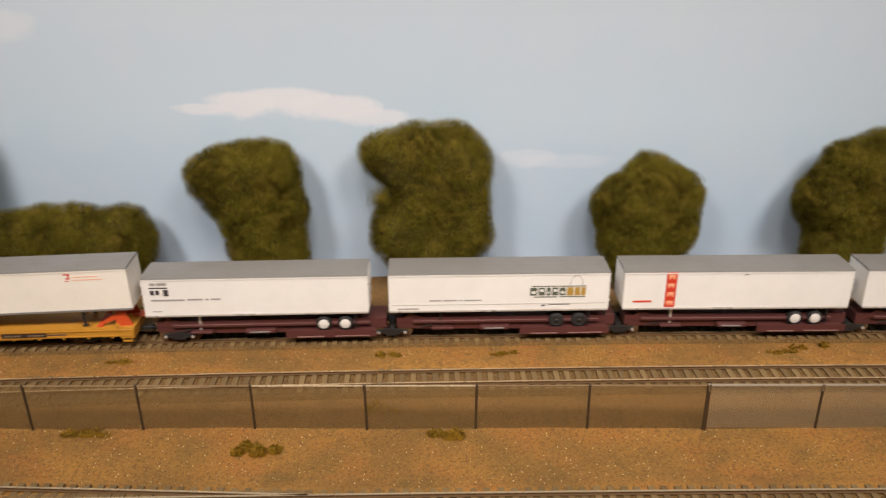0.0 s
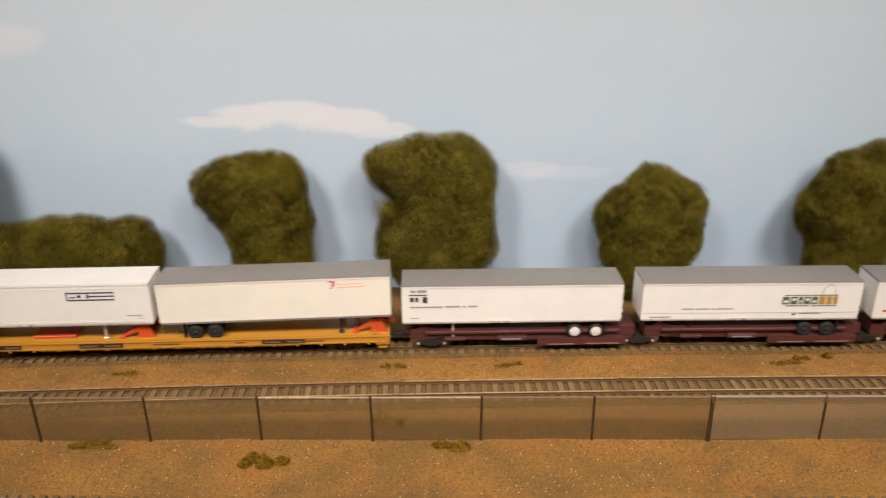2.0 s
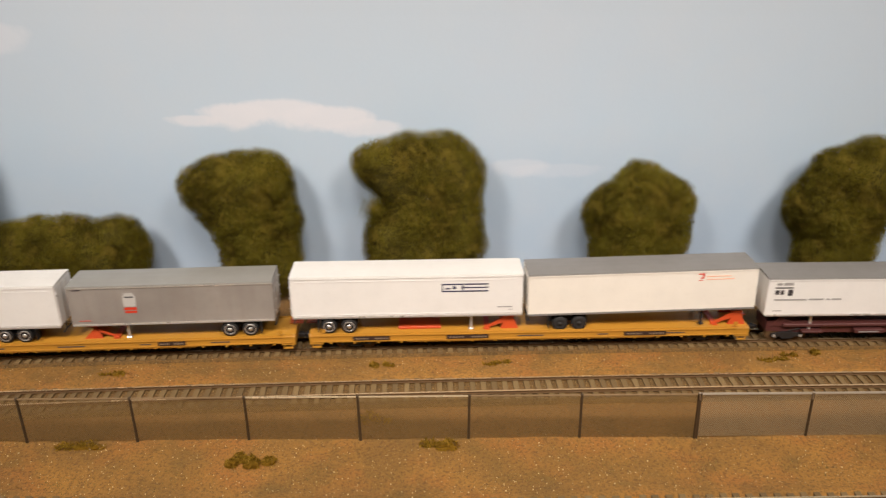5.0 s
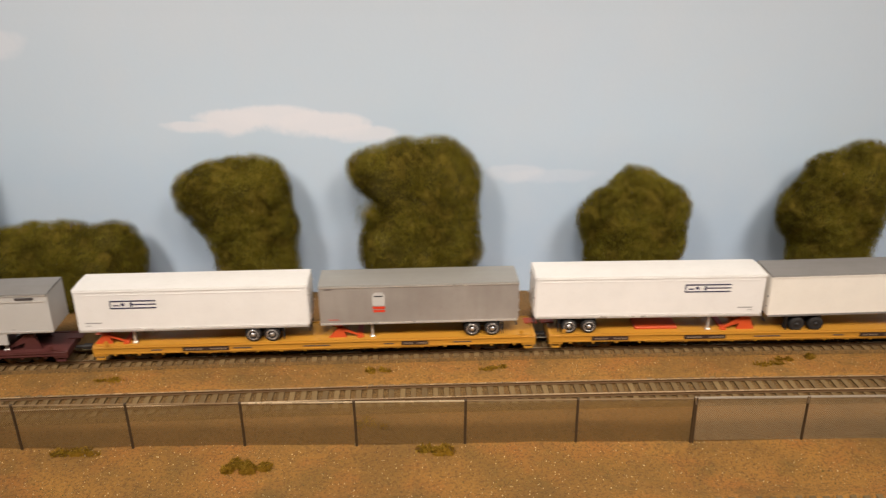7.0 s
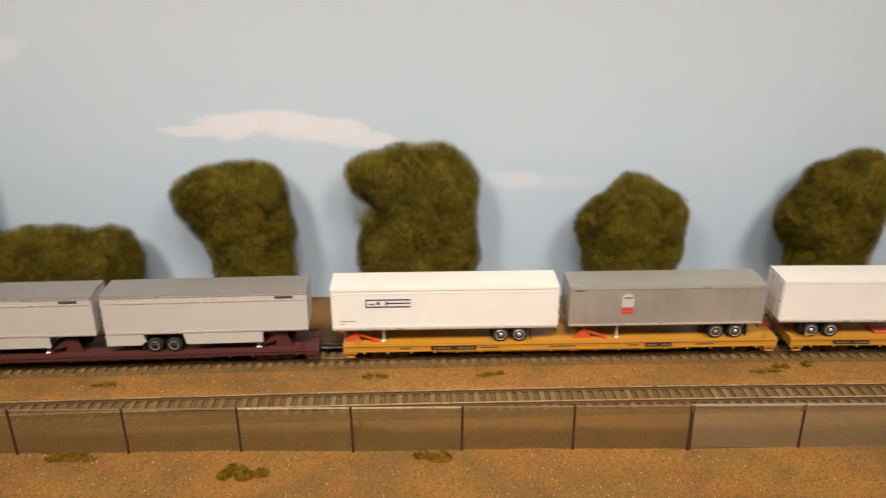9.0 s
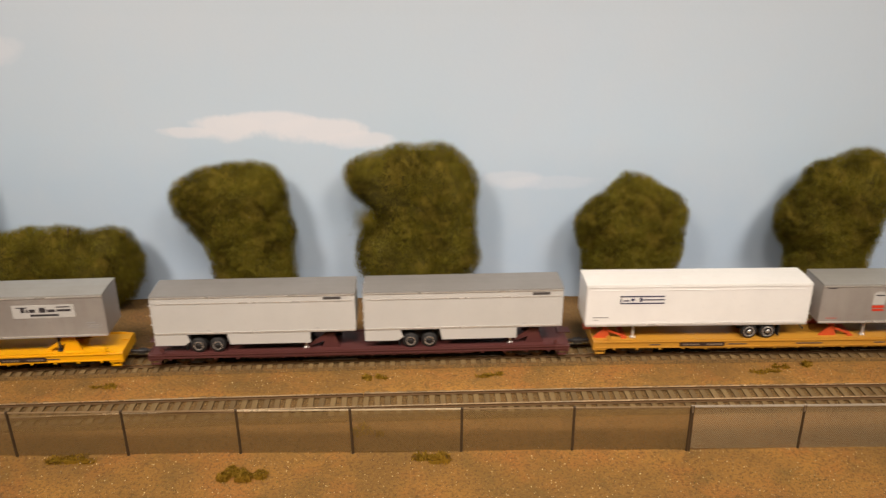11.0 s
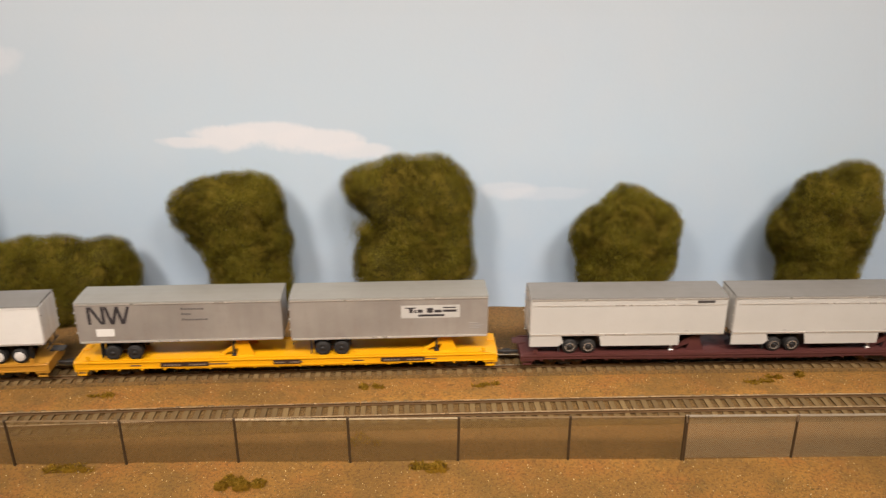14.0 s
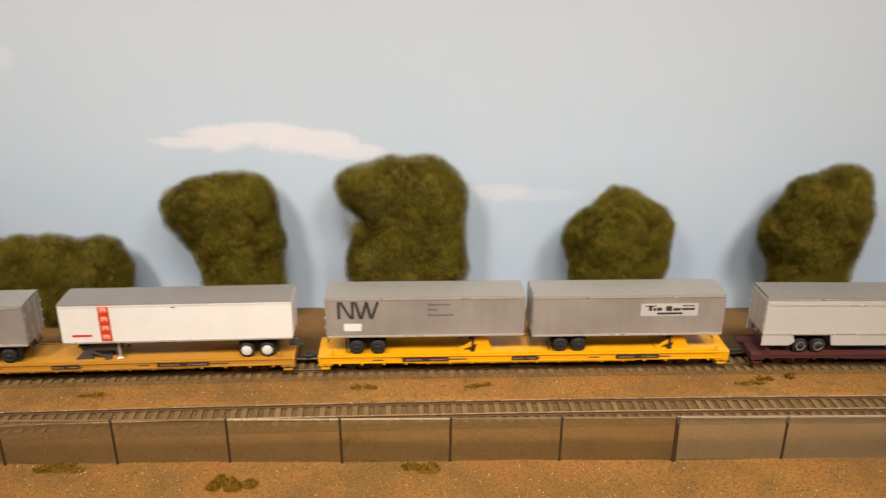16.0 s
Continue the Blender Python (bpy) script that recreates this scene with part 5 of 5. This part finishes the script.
def long_flats():
    z = lambda v: v - DECK
    # first ochre car: cream trailer ahead, white trailer behind
    L1 = CAR1[1] - CAR1[0]
    c1 = flat_car(L1, "ochre", "ochre yellow flat car carrying two trailers", [(local(CAR1, -0.238), 0.0262, 1), (local(CAR1, -0.411), 0.0262, 1)],
                  [(local(CAR1, -0.324), local(CAR1, -0.292)), (local(CAR1, -0.458), local(CAR1, -0.4265)), (local(CAR1, -0.528), local(CAR1, -0.5005))])
    put_car(c1, *CAR1, 0.13)
    boxes("folded_hitch", MAT["hitch_red"], c1, [(local(CAR1, -0.494), local(CAR1, -0.462), -0.009, 0.009, 0.0147, 0.0166)], "orange-red hitch folded on the deck", bev=0.0003)
    p, q = -0.3967, -0.2268
    m = (p + q) / 2
    t = trailer(q - p, 0.0335, z(0.0335), [x - m for x in (-0.3725, -0.3580)], 1, "cream", "roof_grey", "cream semi trailer with grey roof, tilted nose up", "black", dark_under=True)
    put_trailer(t, p, q, CAR1, 0.13, DECK, 1.0)
    bars("emblem", MAT["red"], t, [(q - 0.0445 - m, q - 0.0400 - m, z(0.0630), z(0.0639)), (q - 0.0415 - m, q - 0.0403 - m, z(0.0605), z(0.0632)), (q - 0.0430 - m, q - 0.0405 - m, z(0.0598), z(0.0607)), (q - 0.0440 - m, q - 0.0415 - m, z(0.0580), z(0.0587))], "small red square emblem")
    bars("lettering", MAT["orange"], t, [(q - 0.0385 - m, q - 0.0205 - m, z(0.0611), z(0.0616)), (q - 0.0385 - m, q - 0.0175 - m, z(0.0587), z(0.0592))], "thin orange lettering")
    p, q = -0.5720, -0.4012
    m = (p + q) / 2
    t = trailer(q - p, 0.0338, z(0.0330), [x - m for x in (-0.5455, -0.5305)], 1, "white", "toned_white", "white semi trailer with navy bar emblem", "steel", round_nose=True)
    put_trailer(t, p, q, CAR1, 0.13, DECK)
    stripe_emblem(t, -0.4612 - m, z(0.0532), 0.0342)
    bars("lettering", MAT["grey_ink"], t, [(-0.4200 - m, -0.4090 - m, z(0.0400), z(0.0408)), (-0.4125 - m, -0.4090 - m, z(0.0380), z(0.0384))])
    bars("side_moulding", MAT["white"], t, [(p + 0.004 - m, q - 0.004 - m, z(0.0624), z(0.0629)), (p + 0.004 - m, q - 0.004 - m, z(0.0356), z(0.0361))])

    # second ochre car: silver trailer ahead, white trailer behind
    L2 = CAR2[1] - CAR2[0]
    c2 = flat_car(L2, "ochre", "ochre yellow flat car carrying two trailers", [(local(CAR2, -0.719), 0.0262, -1), (local(CAR2, -0.892), 0.0262, -1)],
                  [(local(CAR2, -0.834), local(CAR2, -0.800)), (local(CAR2, -0.672), local(CAR2, -0.652))])
    put_car(c2, *CAR2, 0.13)
    p, q = -0.7315, -0.5848
    m = (p + q) / 2
    t = trailer(q - p, 0.0318, z(0.0325), [x - m for x in (-0.6187, -0.6037)], -1, "silver", "roof_silver", "silver grey semi trailer with white and red emblem", "steel", ribs=0)
    put_trailer(t, p, q, CAR2, 0.13, DECK)
    e = -0.6925 - m
    bm = bmesh.new()
    prism(bm, [(e, z(0.0475)), (e + 0.0088, z(0.0475)), (e + 0.0092, z(0.0555)), (e + 0.0070, z(0.0580)), (e + 0.0020, z(0.0580)), (e - 0.0002, z(0.0555))], -W - 0.0002, -W)
    part("emblem", bm, MAT["offwhite"], t, "white shield emblem")
    bars("emblem", MAT["red"], t, [(e, e + 0.009, z(0.0448), z(0.0468)), (e + 0.0004, e + 0.009, z(0.0422), z(0.0440))], "red bars under the shield")
    boxes("emblem", MAT["ink"], t, [(e + 0.0014, e + 0.0078, -W - 0.00035, -W - 0.0001, z(0.0547), z(0.0556))])
    bars("lettering", MAT["ink"], t, [(p + 0.004 - m, p + 0.010 - m, z(0.0610), z(0.0616))])
    bars("lettering", MAT["red"], t, [(p + 0.006 - m, p + 0.014 - m, z(0.0365), z(0.0369))])
    p, q = -0.9072, -0.7395
    m = (p + q) / 2
    t = trailer(q - p, 0.0338, z(0.0318), [x - m for x in (-0.7817, -0.7677)], -1, "white", "toned_white", "white semi trailer with navy bar emblem", "steel", round_nose=True)
    put_trailer(t, p, q, CAR2, 0.13, DECK)
    stripe_emblem(t, -0.8818 - m, z(0.0502))
    bars("lettering", MAT["grey_ink"], t, [(p + 0.006 - m, p + 0.0175 - m, z(0.0388), z(0.0396)), (p + 0.006 - m, p + 0.010 - m, z(0.0368), z(0.0372))])
    bars("side_moulding", MAT["white"], t, [(p + 0.004 - m, q - 0.004 - m, z(0.0610), z(0.0615)), (p + 0.004 - m, q - 0.004 - m, z(0.0341), z(0.0346))])

    # brown car: two skirted pale trailers
    c3 = flat_car(CAR3[1] - CAR3[0], "maroon", "oxide brown flat car carrying two pale trailers", [(local(CAR3, -0.945), 0.0250, 1), (local(CAR3, -1.098), 0.0250, 1)], [], deck=0.0121)
    put_car(c3, *CAR3, 0.125)
    for p, q, w in ((-1.0717, -0.9245, (-1.0377, -1.0237)), (-1.2255, -1.0778, (-1.1945, -1.1805))):
        m = (p + q) / 2
        t = trailer(q - p, 0.0312, 0.0330 - RAIL_TOP - 0.0121, [x - m for x in w], 1, "offwhite", "roof_grey", "pale grey skirted semi trailer with grey roof", "black", skirt=True)
        put_trailer(t, p, q, CAR3, 0.125, RAIL_TOP + 0.0121)
        for x in w:
            bm = bmesh.new()
            lathe(bm, [(0.0029, 0.0002), (0.0029, -0.0002), (0.0035, -0.0002), (0.0035, 0.0002), (0.0029, 0.0002)], caps=False)
            part("rim_ring", bm, MAT["wheel_steel"], t, "bright rim ring", at=pose(x - m, -0.0110 - 0.0034, TYRE_R))
        for x in (p + 0.039, p + 0.118):
            bars("reflector", MAT["grey_ink"], t, [(x - m, x - m + 0.002, 0.0186, 0.0192)])

    # bright yellow car: two silver trailers
    c4 = flat_car(CAR4[1] - CAR4[0], "yellow", "bright yellow flat car carrying two silver trailers", [(local(CAR4, -1.288), 0.0285, 1), (local(CAR4, -1.440), 0.0285, 1)],
                  [(local(CAR4, -1.501), local(CAR4, -1.466)), (local(CAR4, -1.338), local(CAR4, -1.305)), (local(CAR4, -1.418), local(CAR4, -1.398))], high_side=True, deck=0.0150)
    put_car(c4, *CAR4, 0.125)
    deck4 = RAIL_TOP + 0.0150
    z4 = lambda v: v - deck4
    p, q = -1.4035, -1.2578
    m = (p + q) / 2
    t = trailer(q - p, 0.0333, z4(0.0340), [x - m for x in (-1.3811, -1.3671)], 1, "silver", "roof_silver", "silver semi trailer with white lettered panel", "black", dark_under=True)
    put_trailer(t, p, q, CAR4, 0.125, deck4)
    e = -1.3222 - m
    pan = bars("sign_panel", MAT["offwhite"], t, [(e, e + 0.0435, z4(0.0500), z4(0.0602))], "white panel with black bars")
    boxes("sign_bars", MAT["ink"], pan, [(e + r0, e + r1, -W - 0.00036, -W - 0.0001, z4(s0), z4(s1)) for r0, r1, s0, s1 in
          ((0.003, 0.011, 0.0580, 0.0588), (0.006, 0.0085, 0.0545, 0.0582), (0.0095, 0.0110, 0.0545, 0.0570), (0.012, 0.016, 0.0545, 0.0570), (0.019, 0.0235, 0.0543, 0.0582), (0.0245, 0.030, 0.0545, 0.0566), (0.031, 0.041, 0.0549, 0.0566), (0.031, 0.0405, 0.0580, 0.0588),
           (0.0125, 0.032, 0.0514, 0.0530))])
    bars("lettering", MAT["grey_ink"], t, [(q - 0.0135 - m, q - 0.0065 - m, z4(0.0445), z4(0.0452)), (q - 0.014 - m, q - 0.004 - m, z4(0.0425), z4(0.0430)), (q - 0.014 - m, q - 0.004 - m, z4(0.0408), z4(0.0412))])
    p, q = -1.557, -1.4095
    m = (p + q) / 2
    t = trailer(q - p, 0.0325, z4(0.0352), [x - m for x in (-1.5351, -1.5191)], 1, "silver", "roof_silver", "silver semi trailer with large dark slanted bars", "black", dark_under=True)
    put_trailer(t, p, q, CAR4, 0.125, deck4)
    bm = bmesh.new()
    e, lo, hi = -1.5485 - m, z4(0.0505), z4(0.0642)
    for u, v in ((0.0, 0.0), (0.0100, 0.0100)):
        prism(bm, [(e + u, lo), (e + u + 0.0022, lo), (e + v + 0.0022, hi), (e + v, hi)], -W - 0.0002, -W)
    for u, v in ((0.0088, 0.0014), (0.0158, 0.0122), (0.0164, 0.0204), (0.0234, 0.0204), (0.0240, 0.0286)):
        prism(bm, [(e + u, lo), (e + u + 0.0022, lo), (e + v + 0.0022, hi), (e + v, hi)], -W - 0.0003, -W)
    part("slanted_bars", bm, MAT["ink"], t, "large dark slanted bars")
    for n, zl in ((7, 0.0608), (3, 0.0567), (8, 0.0523)):
        bars("lettering", MAT["dim_ink"], t, [(-1.4815 + 0.0024 * k - m, -1.4797 + 0.0024 * k - m, z4(zl), z4(zl + (0.0017 if k == 0 else 0.0012))) for k in range(n)])
    bars("placard", MAT["white"], t, [(-1.5440 - m, -1.5310 - m, z4(0.0405), z4(0.0465))], "small white placard")

    # last ochre car: bannered white trailer ahead, silver trailer behind
    c5 = flat_car(CAR5[1] - CAR5[0], "ochre", "ochre yellow flat car carrying two trailers", [(local(CAR5, -1.735), 0.0262, -1), (local(CAR5, -1.9), 0.0262, -1)],
                  [(local(CAR5, -1.6825), local(CAR5, -1.6445)), (local(CAR5, -1.758), local(CAR5, -1.738))], hitch_mat="dark_grey")
    put_car(c5, *CAR5, 0.13)
    p, q = -1.7477, -1.5820
    m = (p + q) / 2
    t = trailer(q - p, 0.0312, z(0.0350), [x - m for x in (-1.6167, -1.6017)], -1, "white", "roof_grey", "white semi trailer with upright red banner", "white")
    put_trailer(t, p, q, CAR5, 0.13, DECK)
    banner(t, -1.7198 - m, z(0.0368), z(0.0655))
    bars("lettering", MAT["red"], t, [(p + 0.0075 - m, p + 0.0215 - m, z(0.0405), z(0.0422))], "small red lettering")
    bars("marker_lamp", MAT["ink"], t, [(-1.6680 - m, -1.6650 - m, z(0.0624), z(0.0629))])
    boxes("fuel_tank", MAT["dark_grey"], t, [(p + 0.010 - m, p + 0.040 - m, -0.0105, -0.004, z(0.0265), z(0.0345))], bev=0.0008)
    p, q = -1.918, -1.7717
    m = (p + q) / 2
    t = trailer(q - p, 0.0320, z(0.0340), [x - m for x in (-1.8027, -1.7877)], -1, "silver", "roof_silver", "plain silver grey semi trailer", "black")
    put_trailer(t, p, q, CAR5, 0.13, DECK)


spine_train()
long_flats()


def motions():
    for ob, car_o, z, half, own_o, own in MOVERS:
        rows = []
        for t, s in RUN:
            rows.append((t, stock_pose(car_o, s, half, z) @ pose(own_o - car_o, 0, 0) @ own))
        walk(ob, rows)
    # wheelsets roll on the rails: one row every second frame
    steps = [2 * k / FPS for k in range(int(16.0 * FPS / 2) + 1)]
    times, places = zip(*RUN)
    roll = [math.degrees(s / 0.0053) for s in np.interp(steps, times, places)]
    for w, x in SPINNING:
        walk(w, [(t, pose(x, 0, 0.0053, 0, a, 0)) for t, a in zip(steps, roll)])


motions()
